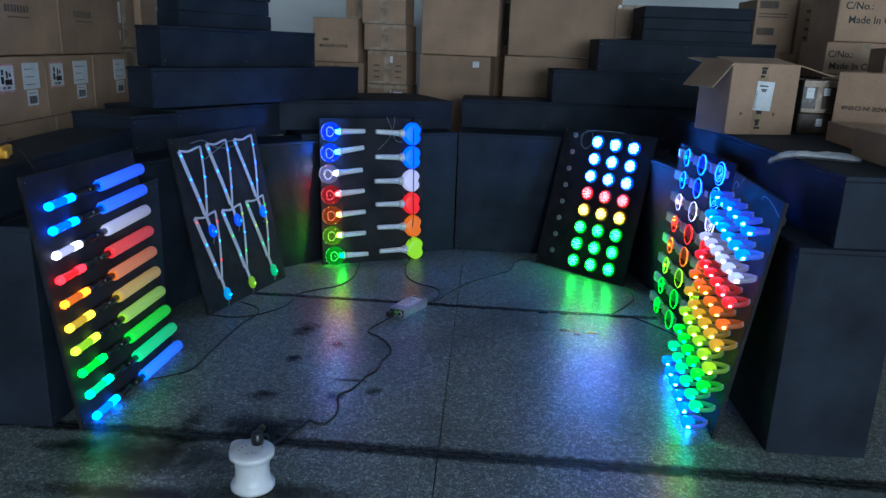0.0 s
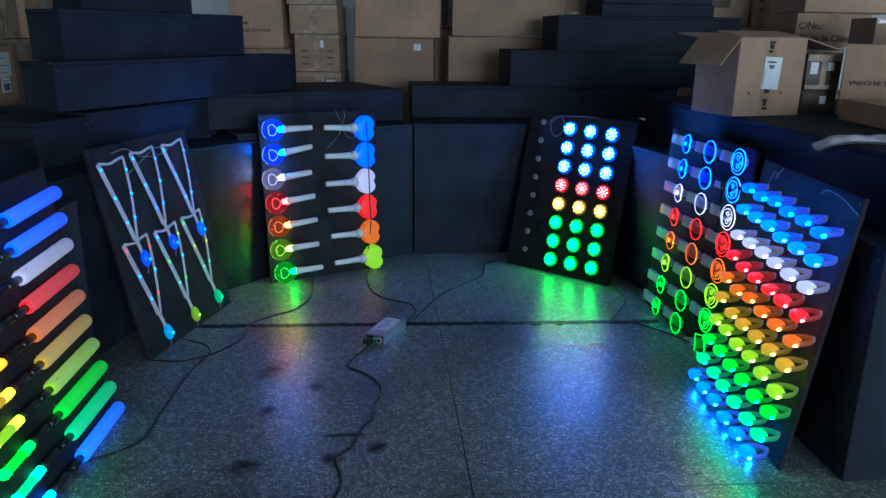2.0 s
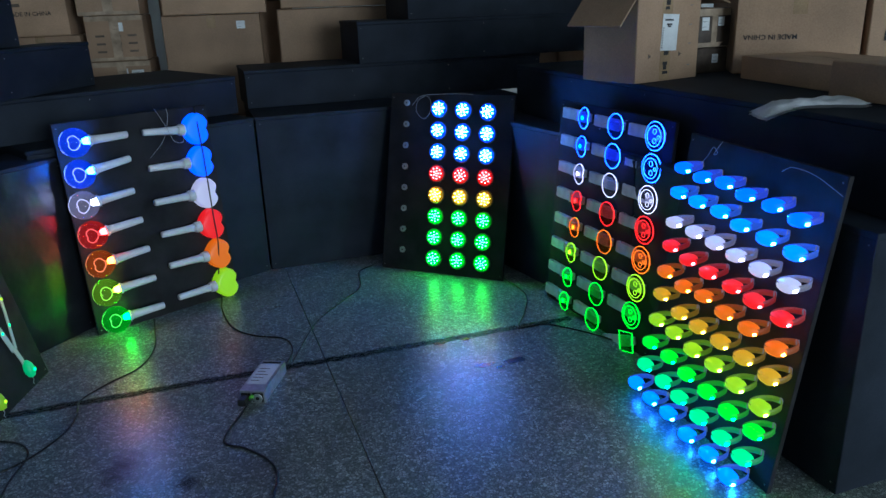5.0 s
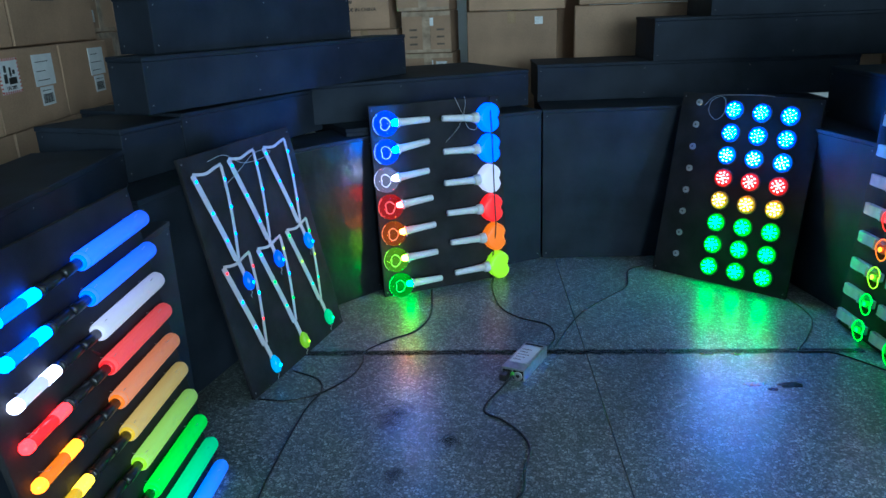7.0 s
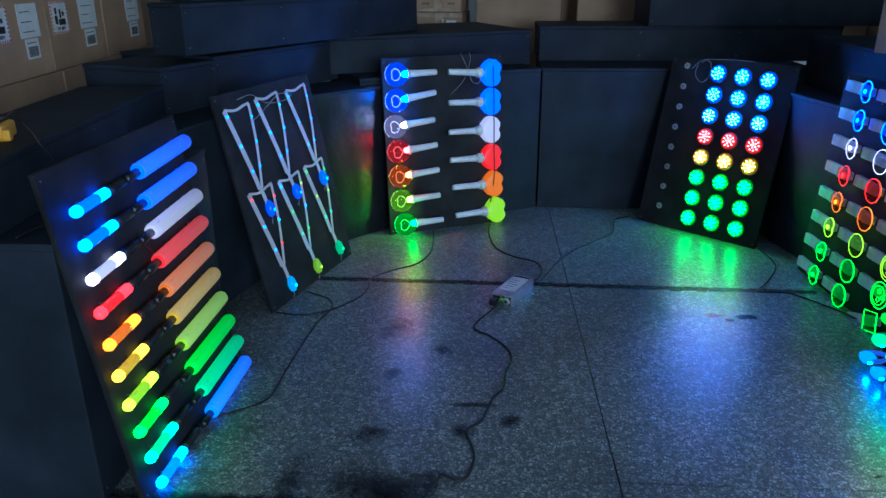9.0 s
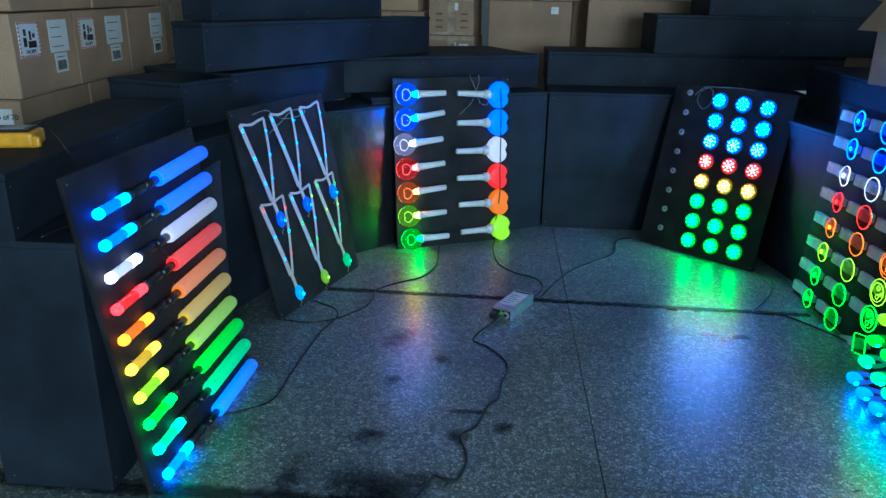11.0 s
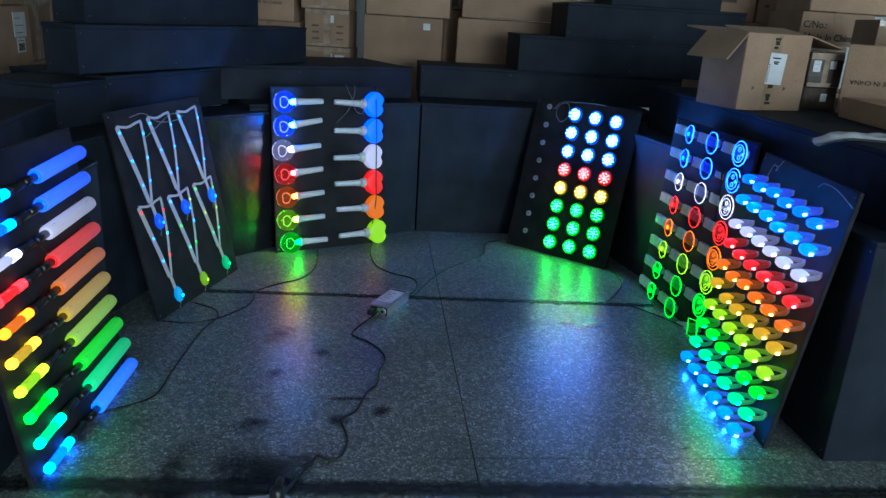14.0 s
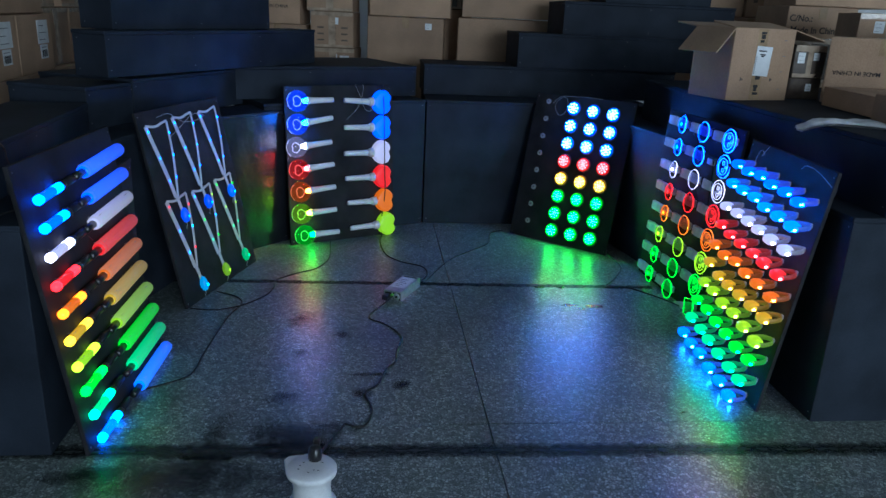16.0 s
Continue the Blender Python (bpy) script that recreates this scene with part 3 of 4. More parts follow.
# right side, standing on the risers
AR = ROOM + 8
carton(1.30, 4.05, 0.975, 0.46, 0.30, 0.30, -22, label="brown carton with upside-down lettering", words=[("MADE IN CHINA", 0.13, 0.15, 0.027, True)], group="cartons on the risers")
carton(1.74, 3.86, 0.975, 0.40, 0.32, 0.36, -18, label="brown carton with printed lettering", words=[("C/No.:", 0.15, 0.20, 0.05, False), ("Made In China", 0.20, 0.12, 0.05, False)], group="cartons on the risers")
# narrow brown cartons, their shaded fronts given by the darker skin
carton(1.165, 4.11, 0.975, 0.17, 0.30, 0.10, 14, label="film-wrapped carton with small paper tag, shade in its colour", skin=M_SHADEWRAP, tape=False, sticker=[(0.09, 0.04, 0.03, 0.035)], group="cartons on the risers")
carton(1.168, 4.105, 1.076, 0.165, 0.29, 0.155, 13, label="film-wrapped carton with paper tags, shade in its colour", skin=M_SHADEWRAP, wrap=True, tape=False, sticker=[(0.02, 0.07, 0.035, 0.05), (0.10, 0.085, 0.03, 0.035)], group="cartons on the risers")
carton(1.25, 3.90, 0.975, 0.56, 0.34, 0.085, -86, label="flat brown carton with loose lid", tape=False, group="cartons on the risers")
carton(1.215, 3.32, 0.975, 0.50, 0.36, 0.11, -84, label="flat open brown carton", tape=False, group="cartons on the risers")
carton(1.62, 4.55, 0.975, 0.36, 0.34, 0.22, -6, label="brown carton wrapped in clear tape", wrap=True, tape=False, sticker=[(0.03, 0.1, 0.06, 0.08)], group="cartons on the risers")
carton(1.62, 4.56, 1.197, 0.34, 0.32, 0.20, -2, label="brown carton wrapped in clear tape", wrap=True, tape=False, sticker=[(0.08, 0.1, 0.05, 0.06)], group="cartons on the risers")
for z, h in ((0.0, 0.5), (0.502, 0.472)):
    carton(1.50, 5.30, z, 0.5, 0.4, h, ROOM)
    carton(2.02, 5.40, z, 0.5, 0.4, h, ROOM)
carton(1.50, 5.30, 0.975, 0.32, 0.4, 0.27, ROOM, label="carton wrapped in clear film, shade in its colour", skin=M_SHADEWRAP, wrap=True, tape=False, sticker=[(0.1, 0.17, 0.04, 0.05), (0.2, 0.18, 0.04, 0.05)])
carton(1.50, 5.30, 1.247, 0.46, 0.4, 0.19, ROOM, label="brown carton with printed lettering", words=[("C/No.:", 0.09, 0.10, 0.055, False), ("Made In China", 0.19, 0.03, 0.055, False)])
carton(1.53, 5.29, 1.439, 0.62, 0.4, 0.32, ROOM, label="brown carton with printed lettering", words=[("C/No.:", 0.12, 0.19, 0.06, False), ("Made In China", 0.24, 0.11, 0.06, False)])
carton(1.16, 6.0, 0.0, 0.70, 0.4, 0.68, ROOM)
carton(1.16, 6.0, 0.682, 0.70, 0.4, 0.68, ROOM)
carton(1.16, 6.0, 1.364, 0.28, 0.4, 0.36, ROOM, label="brown carton with printed mark", tape=False, bars=[(0.02, 0.12, 0.12, 0.05), (0.02, 0.02 + 0.22, 0.2, 0.008), (0.02, 0.26, 0.2, 0.008), (0.02, 0.3, 0.13, 0.05)])
carton(1.45, 6.05, 1.364, 0.42, 0.4, 0.40, ROOM, label="brown carton with printed table", tape=False, bars=[(0.05 + 0.1 * (k % 3), 0.1 + 0.06 * (k // 3), 0.03, 0.02) for k in range(12)])


def open_carton():
    """The open shipping carton at the edge of the risers."""
    w, d, h, t = 0.345, 0.275, 0.322, 0.006
    c = thing("open_carton", pose(0.812, 3.862, 0.977, 0, 0, 25), "open brown cardboard box with raised flaps and paper label", "carton")
    for b in ((0, 0, 0, w, t, h), (0, d - t, 0, w, d, h), (0, t, 0, t, d - t, h), (w - t, t, 0, w, d - t, h), (t, t, 0, w - t, d - t, t)):
        part("side_panel", box(*b, 0.0015, 1), M_CARD, c)
    part("flap", box(-0.145, 0.0, -t, 0, d, 0, 0.0015), M_CARD, c, m=pose(0.002, 0, h, 0, -50, 0))
    part("flap", box(0, 0.0, -t, 0.19, d, 0, 0.0015), M_CARD, c, m=pose(w - 0.002, 0, h, 0, 14, 0))
    part("flap", box(0.01, 0, -t, w - 0.01, 0.17, 0, 0.0015), M_CARD, c, m=pose(0, d - 0.002, h, 6, 0, 0))
    part("flap", box(0.01, 0, -t, w - 0.01, 0.17, 0, 0.0015), M_CARD, c, m=pose(0, 0.003, h, 9, 0, 0))
    lab = part("paper_label", box(0.122, -0.0015, 0.120, 0.21, 0.001, 0.252), M_PAPER, c, "white address label", m=pose(0, 0, 0, 0, 3, 0))
    for k, (a, b, q) in enumerate(((0.135, 0.228, 0.045), (0.145, 0.212, 0.03), (0.15, 0.205, 0.02))):
        part("print_bar", box(a, -0.0021, b, a + q, 0, b + 0.006), M_INK, lab)
    for k in range(9):
        part("barcode_bar", box(0.124, -0.0021, 0.128 + 0.009 * k, 0.131, 0, 0.132 + 0.009 * k), M_INK, lab)
    part("clear_tape", box(0.13, -0.001, 0.004, 0.185, 0.001, h - 0.004), M_TAPE, c)
    for k, z in enumerate((0.296, 0.276, 0.260, 0.095, 0.06, 0.042, 0.026)):
        part("print_bar", box(0.145 + 0.003 * (k % 2), -0.0014, z, 0.175 - 0.004 * (k % 3), 0.0, z + (0.018 if k % 2 else 0.011)), M_INK, c)
    for x in (0.07, 0.238):
        part("print_mark", slab(circle(0.011, 3, 0, 0), 0, 0.0008), M_INKS, c, m=pose(x, 0.0002, 0.095, 90, 0, 0))
    for z in (0.05, 0.13, 0.2, 0.27):
        part("staple", box(0.285, -0.0015, z, 0.3, 0.001, z + 0.003), M_RIVET, c, m=pose(0, 0, 0, 0, 0, 0))


open_carton()


def plastic_bag():
    b = thing("plastic_bag", pose(0.905, 3.185, 0.9765, 0, 0, -10), "crumpled white plastic bag lying on the riser", "bag")
    bm = bmesh.new()
    nx, ny = 22, 9
    rnd = random.Random(5)
    rows = {}
    for side in (0, 1):
        for i in range(nx + 1):
            for j in range(ny + 1):
                s, q = i / nx, j / ny
                half = 0.066 * (1 - 0.35 * math.exp(-((s - 0.5) / 0.22) ** 2)) * (1 if s < 0.9 else 1 - (s - 0.9) * 4)
                rim = min(s, 1 - s, 0.12) / 0.12 * min(q, 1 - q, 0.3) / 0.3
                z = (0.008 + 0.012 * rim * (0.4 + noise.noise((s * 9, q * 5, 1.3)) * 0.9 + 0.6)) * side
                z = max(z, 0.001 * side + 0.0006) - 0.03 * (max(0, 0.4 - s) / 0.4) ** 2
                rows[side, i, j] = bm.verts.new((s * 0.30 + 0.01 * noise.noise((q * 4, s, 0)), (q - 0.5) * 2 * half + 0.012 * noise.noise((s * 5, 0, 2)), z))
        for i in range(nx):
            for j in range(ny):
                q = [rows[side, i, j], rows[side, i + 1, j], rows[side, i + 1, j + 1], rows[side, i, j + 1]]
                bm.faces.new(q if side else q[::-1])
    bmesh.ops.remove_doubles(bm, verts=bm.verts, dist=0.0004)
    part("film", bm, M_BAG, b, smooth=True)


plastic_bag()

# ---- display boards ----
BOARDS = dict(
    A=((-1.345, 2.156), (-1.465, 2.866), (-0.12, -0.02, 0.88)),
    B=((-1.535, 3.235), (-1.465, 3.925), (-0.18, 0.015, 0.853)),
    C=((-1.366, 4.228), (-0.835, 4.61), (-0.043, 0.06, 0.888)),
    D=((-0.125, 4.79), (0.435, 4.45), (0.09, 0.2, 0.86)),
    E=((0.59, 4.24), (0.765, 3.60), (0.06, 0.015, 0.88)),
    F=((0.70, 3.43), (0.777, 2.765), (0.12, 0.01, 0.87)),
)
FRAME = {}


def display_board(key, u0, u1, height, label):
    a, b, lean = BOARDS[key]
    a, b = Vector((*a, 0.0)), Vector((*b, 0.0))
    u = (b - a).normalized()
    v = Vector(lean)
    v = (v - u * v.dot(u)).normalized()
    n = u.cross(v)
    m = Matrix((u, v, n)).transposed().to_4x4()
    m.translation = a + n * 0.0
    FRAME[key] = m
    ob = thing("display_board", m, label, "board", "display boards")
    part("panel", box(u0, 0.0, -0.014, u1, height, 0.0, 0.0025, 2), M_BOARD, ob)
    part("batten", box(u0 + 0.02, height - 0.08, -0.028, u1 - 0.02, height - 0.05, -0.0142, 0.002), M_BOARD, ob)
    for x in (u0 + 0.015, u1 - 0.015):
        for y in (0.02, height - 0.02):
            part("screw", rivet_mesh, None, ob, m=pose(x, y, 0.0002))
    return ob


board_a = display_board("A", -0.04, 0.675, 0.885, "black board leaning on a riser, holding light sticks")
board_b = display_board("B", -0.005, 0.695, 0.875, "black board leaning back, hung with light-up lanyards")
board_c = display_board("C", 0.0, 0.655, 0.892, "black board holding ball and heart light sticks")
board_d = display_board("D", 0.0, 0.655, 0.888, "black board leaning back, fitted with round light badges")
board_e = display_board("E", 0.01, 0.725, 0.885, "black board hung with novelty light bracelets")
board_f = display_board("F", 0.035, 0.692, 0.88, "black board covered with rows of light wristbands")


def on(key, u, v, n=0.0, turn=0.0):
    return FRAME[key] @ pose(u, v, n, 0, 0, turn)


# board A: acrylic sticks and foam sticks, handle to handle
A_ROWS = ("blue", "blue", "white", "red", "orange", "yellow", "lime", "green", "teal", "azure")
FOAM_ROWS = ("blue", "blue", "white", "red", "orange", "yellow", "lime", "green", "teal", "azure")


def acrylic_stick(col, m):
    s = thing("acrylic_light_stick", m, "lit clear acrylic stick with black handle", "light stick", "acrylic light sticks")
    z = 0.016
    b = part("tube", lathe([(0.002, 0.0), (0.0135, 0.003), (0.0135, 0.142)], 18, "x"), lit("tube", col), s, "glowing %s acrylic tube" % col, pose(0, 0, z), True)
    part("tip_cap", lathe([(0.002, -0.012), (0.010, -0.009), (0.0145, -0.001), (0.0145, 0.012)], 18, "x"), lit("core", col), b, smooth=True)
    part("light_core", lathe([(0.0137, 0.095), (0.0139, 0.105), (0.0139, 0.142)], 18, "x"), lit("core", col), b, smooth=True)
    h = part("handle", lathe([(0.0125, 0.142), (0.0125, 0.235), (0.010, 0.24)], 16, "x"), M_BLKPL, s, "", pose(0, 0, z), True)
    part("ring", lathe([(0.0142, 0.152), (0.0148, 0.154), (0.0148, 0.160), (0.0142, 0.162)], 16, "x"), M_BLKPL, h, smooth=True)
    part("wire_tie", tube([(0.03, 0.0145, 0.003), (0.032, 0.013, 0.022), (0.033, 0.022, 0.031)], 0.0007, 5), M_WIRE, s)
    return s


def foam_stick(col, m):
    s = thing("foam_light_stick", m, "lit frosted foam stick with short black handle", "light stick", "foam light sticks")
    z = 0.0235
    part("handle", lathe([(0.010, 0.0), (0.0125, 0.004), (0.0125, 0.07)], 16, "x"), M_BLKPL, s, "", pose(0, 0, z), True)
    f = part("foam_tube", lathe([(0.015, 0.068), (0.0220, 0.071), (0.0228, 0.09), (0.0228, 0.372), (0.0220, 0.385), (0.016, 0.395), (0.008, 0.400), (0.001, 0.401)], 20, "x"), lit("foam", col), s, "glowing %s foam tube" % col, pose(0, 0, z), True)
    part("collar", lathe([(0.0135, 0.062), (0.0175, 0.064), (0.019, 0.076), (0.0229, 0.079)], 18, "x"), lit("tube", col), f, smooth=True)
    for x in (0.085, 0.33):
        part("wire_tie", tube([(x, 0.02, 0.004), (x, 0.017, 0.036), (x - 0.004, 0.026, 0.048)], 0.0007, 5), M_WIRE, s)
    return s


TIP = (0.028, 0.019, 0.006, -0.005, -0.012, -0.017, -0.015, -0.006, 0.004, 0.014)
FOAM = (0.342, 0.330, 0.324, 0.314, 0.306, 0.303, 0.308, 0.318, 0.340, 0.358)
for i in range(10):
    v = 0.772 - 0.0805 * i - 0.00035 * i * i
    turn = 2.4 - 0.27 * i
    acrylic_stick(A_ROWS[i], on("A", TIP[i] + 0.008, v, 0.0, turn))
    rise = (FOAM[i] - TIP[i]) * math.tan(radians(turn))
    foam_stick(FOAM_ROWS[i], on("A", FOAM[i] - 0.072, v + rise, 0.0, turn))

# board B: lanyards
rnd = random.Random(11)


def lanyard(x0, top, cols, m):
    """A light-up neck strap: flat ribbon on one side, twisted ribbon on the other, meeting at a pendant."""
    s = thing("lanyard", m, "light-up ribbon lanyard with glowing pendant", "lanyard", "light-up lanyards")
    w = 0.16
    jx, jy = 0.082, -0.325
    left = smooth_path([(0, 0, 0.004), (0.028, -0.12, 0.008), (0.058, -0.23, 0.008), (jx - 0.004, jy, 0.009)], 5)
    right = smooth_path([(w, 0.004, 0.004), (w - 0.012, -0.08, 0.008), (w - 0.028, -0.16, 0.011), (w - 0.042, -0.24, 0.008), (jx + 0.012, jy, 0.009)], 5)
    part("strap", tube(left, 0, flat=(0.0115, 0.0012)), lit("ribbon", cols[0]), s, "flat translucent ribbon")
    part("strap", tube(right, 0, flat=(0.006, 0.0016)), lit("ribbon", cols[0]), s, "twisted narrow ribbon")
    part("strap", tube(smooth_path([(0, 0.002, 0.005), (w * 0.35, -0.008, 0.012), (w * 0.7, 0.002, 0.012), (w, 0.006, 0.005)], 4), 0, flat=(0.005, 0.0012)), lit("ribbon", cols[0]), s)
    part("strap", tube([(jx, jy + 0.005, 0.010), (jx + 0.008, jy - 0.04, 0.012), (jx + 0.012, jy - 0.065, 0.012)], 0, flat=(0.009, 0.0015)), lit("ribbon", cols[0]), s)
    k = 0
    for path, step, first in ((left, 5, 1), (right, 6, 3)):
        for q in path[first::step]:
            b = part("led", lathe([(0.001, 0), (0.005, 0.002), (0.005, 0.004), (0.002, 0.0055)], 10), lit("spark", cols[k % len(cols)]), s, m=Matrix.Translation(q + Vector((0, 0, 0.0))), smooth=True)
            k += 1
    d = part("pendant", lathe([(0.002, -0.034), (0.011, -0.03), (0.0175, -0.015), (0.019, 0.0), (0.016, 0.018), (0.009, 0.03), (0.004, 0.034)], 16, "y"), lit("pendant", cols[-1]), s, "glowing teardrop pendant", pose(jx + 0.014, jy - 0.088, 0.019), True)
    for dy in (-0.006,):
        part("led", lathe([(0.001, 0), (0.006, 0.001), (0.006, 0.003), (0.001, 0.004)], 10), lit("spark", cols[-1]), d, m=pose(0.0, dy, 0.0175), smooth=True)
    part("hook", tube(smooth_path([(jx + 0.014, jy - 0.122, 0.016), (jx + 0.02, jy - 0.134, 0.014), (jx + 0.012, jy - 0.142, 0.012), (jx + 0.018, jy - 0.152, 0.01)], 4), 0.0011, 5), M_WIRE, s)
    return s


for u, v, cols in ((0.041, 0.812, ("azure", "azure", "blue")), (0.252, 0.824, ("azure", "azure", "blue")), (0.480, 0.824, ("azure", "blue", "azure")),
                   (0.046, 0.482, ("red", "azure", "azure", "red", "cyan")), (0.260, 0.480, ("azure", "green", "teal", "lime")), (0.472, 0.490, ("green", "lime", "teal"))):
    lanyard(0, 0, cols, on("B", u, v, 0.0, rnd.uniform(-1, 1)))
for key, parent, pts in (
    ("B", board_b, [(0.14, 0.84, 0.002), (0.22, 0.845, 0.014), (0.30, 0.80, 0.02), (0.42, 0.79, 0.02), (0.50, 0.805, 0.016), (0.40, 0.82, 0.02), (0.28, 0.78, 0.02), (0.17, 0.74, 0.012)]),
    ("C", board_c, [(0.36, 0.70, 0.01), (0.42, 0.77, 0.04), (0.46, 0.86, 0.03), (0.47, 0.90, 0.004)]),
    ("C", board_c, [(0.42, 0.90, 0.004), (0.44, 0.82, 0.045), (0.46, 0.76, 0.05), (0.50, 0.75, 0.05), (0.51, 0.80, 0.045)]),
    ("D", board_d, [(0.12, 0.83, 0.004), (0.17, 0.875, 0.012), (0.26, 0.885, 0.01), (0.36, 0.89, 0.008), (0.44, 0.888, 0.003)]),
    ("D", board_d, [(0.19, 0.875, 0.012), (0.155, 0.85, 0.014), (0.15, 0.80, 0.014), (0.19, 0.765, 0.012), (0.225, 0.80, 0.012), (0.22, 0.86, 0.012), (0.19, 0.878, 0.01)]),
    ("E", board_e, [(0.30, 0.80, 0.004), (0.36, 0.83, 0.03), (0.44, 0.85, 0.01), (0.47, 0.856, 0.003)]),
    ("F", board_f, [(0.47, 0.845, 0.003), (0.52, 0.865, 0.014), (0.60, 0.86, 0.012), (0.69, 0.83, 0.004)]),
    ("F", board_f, [(0.13, 0.80, 0.01), (0.18, 0.83, 0.03), (0.20, 0.86, 0.03), (0.21, 0.845, 0.02), (0.195, 0.84, 0.02), (0.2, 0.878, 0.003)]),
):
    part("wire", tube(smooth_path(pts, 6), 0.0011, 6), M_WIRE, parent, "thin pale wire", smooth=True)

# board C: ball sticks and heart sticks
C_BALLS = ("blue", "blue", "white", "red", "orange", "lime", "green")
C_HEARTS = ("blue", "blue", "white", "red", "orange", "lime")


def ball_stick(col, m):
    s = thing("ball_light_stick", m, "clear ball light stick with white handle", "light stick", "ball light sticks")
    z, r = 0.057, 0.0575
    prof = [(max(0.001, r * math.sin(math.pi * k / 14)), -r * math.cos(math.pi * k / 14)) for k in range(15)]
    b = part("ball", lathe(prof, 22, "x"), lit("shell", col), s, "clear plastic ball glowing %s" % col, pose(0, 0, z), True)
    b.visible_shadow = False
    part("light_core", lathe([(0.001, -0.010), (0.009, -0.007), (0.0125, 0.004), (0.0125, 0.014)], 16, "x"), lit("neck", col), b, m=pose(0.034, 0, 0), smooth=True)
    # highlights on the ball, drawn as thin glowing tubes: heart-shaped inside, arc at rim
    part("heart_glint", tube([(-x, y, 0) for x, y in heart(0.026, 24)], 0.0013, 6, closed=True), lit("glint", col), b, m=pose(-0.008, 0, 0.012), smooth=True)
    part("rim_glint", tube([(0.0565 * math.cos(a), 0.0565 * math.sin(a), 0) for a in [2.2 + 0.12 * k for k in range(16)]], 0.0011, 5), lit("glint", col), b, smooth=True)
    part("collar", lathe([(0.021, 0.05), (0.0235, 0.053), (0.0235, 0.06), (0.020, 0.064)], 18, "x"), M_HANDLE, s, "", pose(0, 0, z), True)
    part("handle", lathe([(0.0185, 0.058), (0.0165, 0.10), (0.0145, 0.20), (0.0135, 0.207), (0.011, 0.209)], 16, "x"), M_HANDLE, s, "tapered white handle", m=pose(0, 0, z), smooth=True)
    part("hanger", box(0.09, -0.006, 0.0, 0.12, 0.006, z - 0.015), M_BLKPL, s)
    part("wire_tie", tube([(0.175, 0.014, z - 0.01), (0.175, 0.012, z + 0.015), (0.172, 0.021, z + 0.022)], 0.0008, 5), M_WIRE, s)
    return s


def circle_path(r, n=20, cx=0.0, cy=0.0, z=0.0):
    return [(x, y, z) for x, y in circle(r, n, cx, cy)]


def heart_stick(col, m):
    s = thing("heart_light_stick", m, "glowing heart light stick with white handle", "light stick", "heart light sticks")
    bm = slab([(x, y) for x, y in heart(0.069)], 0.006, 0.058, 0.016, 3)
    part("heart", bm, lit("heart", col), s, "frosted heart glowing %s" % col, smooth=True)
    part("collar", lathe([(0.020, -0.085), (0.0235, -0.082), (0.027, -0.06), (0.024, -0.05)], 18, "x"), M_HANDLE, s, m=pose(0, 0, 0.03), smooth=True)
    part("handle", lathe([(0.011, -0.238), (0.0135, -0.236), (0.0145, -0.228), (0.0165, -0.12), (0.0185, -0.083)], 16, "x"), M_HANDLE, s, "tapered white handle", m=pose(0, 0, 0.03), smooth=True)
    part("hanger", box(-0.12, -0.006, 0.0, -0.09, 0.006, 0.016), M_BLKPL, s)
    part("wire_tie", tube([(-0.205, 0.014, 0.02), (-0.205, 0.012, 0.045), (-0.2, 0.021, 0.05)], 0.0008, 5), M_WIRE, s)
    return s


for i, (u, tilt) in enumerate(((0.057, 0.5), (0.051, 8), (0.039, 5.5), (0.048, 5), (0.052, 4), (0.052, 2), (0.065, 0))):
    ball_stick(C_BALLS[i], on("C", u, 0.814 - 0.125 * i, 0.0, tilt))
for i, (u, tilt) in enumerate(((0.577, -4), (0.574, -2), (0.569, -1), (0.572, -1), (0.580, -1), (0.592, 1))):
    heart_stick(C_HEARTS[i], on("C", u, 0.795 - 0.1445 * i, 0.0, tilt))

# board D: badges
D_ROWS = ("blue", "blue", "azure", "red", "yellow", "green", "green", "green")


def badge(col, m):
    s = thing("light_badge", m, "round light badge with bright diode cluster", "badge", "light badges")
    part("base", slab(circle(0.0445, 24), 0.0, 0.008, 0.002, 1), M_BLKPL, s)
    g = part("lens", slab(circle(0.0415, 24), 0.0082, 0.015, 0.003, 2), lit("badge", col), s, "%s glowing lens" % col, smooth=True)
    spots = [(0.0, 0.0)] + circle(0.0125, 5) + circle(0.026, 9)
    for x, y in spots:
        part("diode", DIODE[col], None, g, m=pose(x, y, 0.0152))
    return s


def small_disc(m):
    s = thing("button_disc", m, "small round grey plastic button", "button", "plain buttons")
    part("disc", slab(circle(0.0155, 18), 0.0, 0.006, 0.0015, 1), M_GREYDISC, s)
    part("hub", slab(circle(0.004, 10), 0.0061, 0.009, 0.001, 1), M_BLKPL, s)
    return s


DIODE = {c: mesh_of("diode", slab(circle(0.0041, 8), 0.0, 0.007, 0.001, 1), lit("led", c)) for c in set(D_ROWS)}
for i in range(8):
    for j in range(3):
        badge(D_ROWS[i], on("D", 0.269 + 0.128 * j + 0.0027 * i, 0.816 - 0.005 * j - 0.1057 * i + 0.0007 * i * j, 0.0, rnd.uniform(0, 40)))
    small_disc(on("D", 0.09 + 0.003 * i, 0.842 - 0.1055 * i, 0.0))

# board E: novelty bracelets
E_ROWS = ("blue", "blue", "white", "red", "orange", "lime", "green", "green")


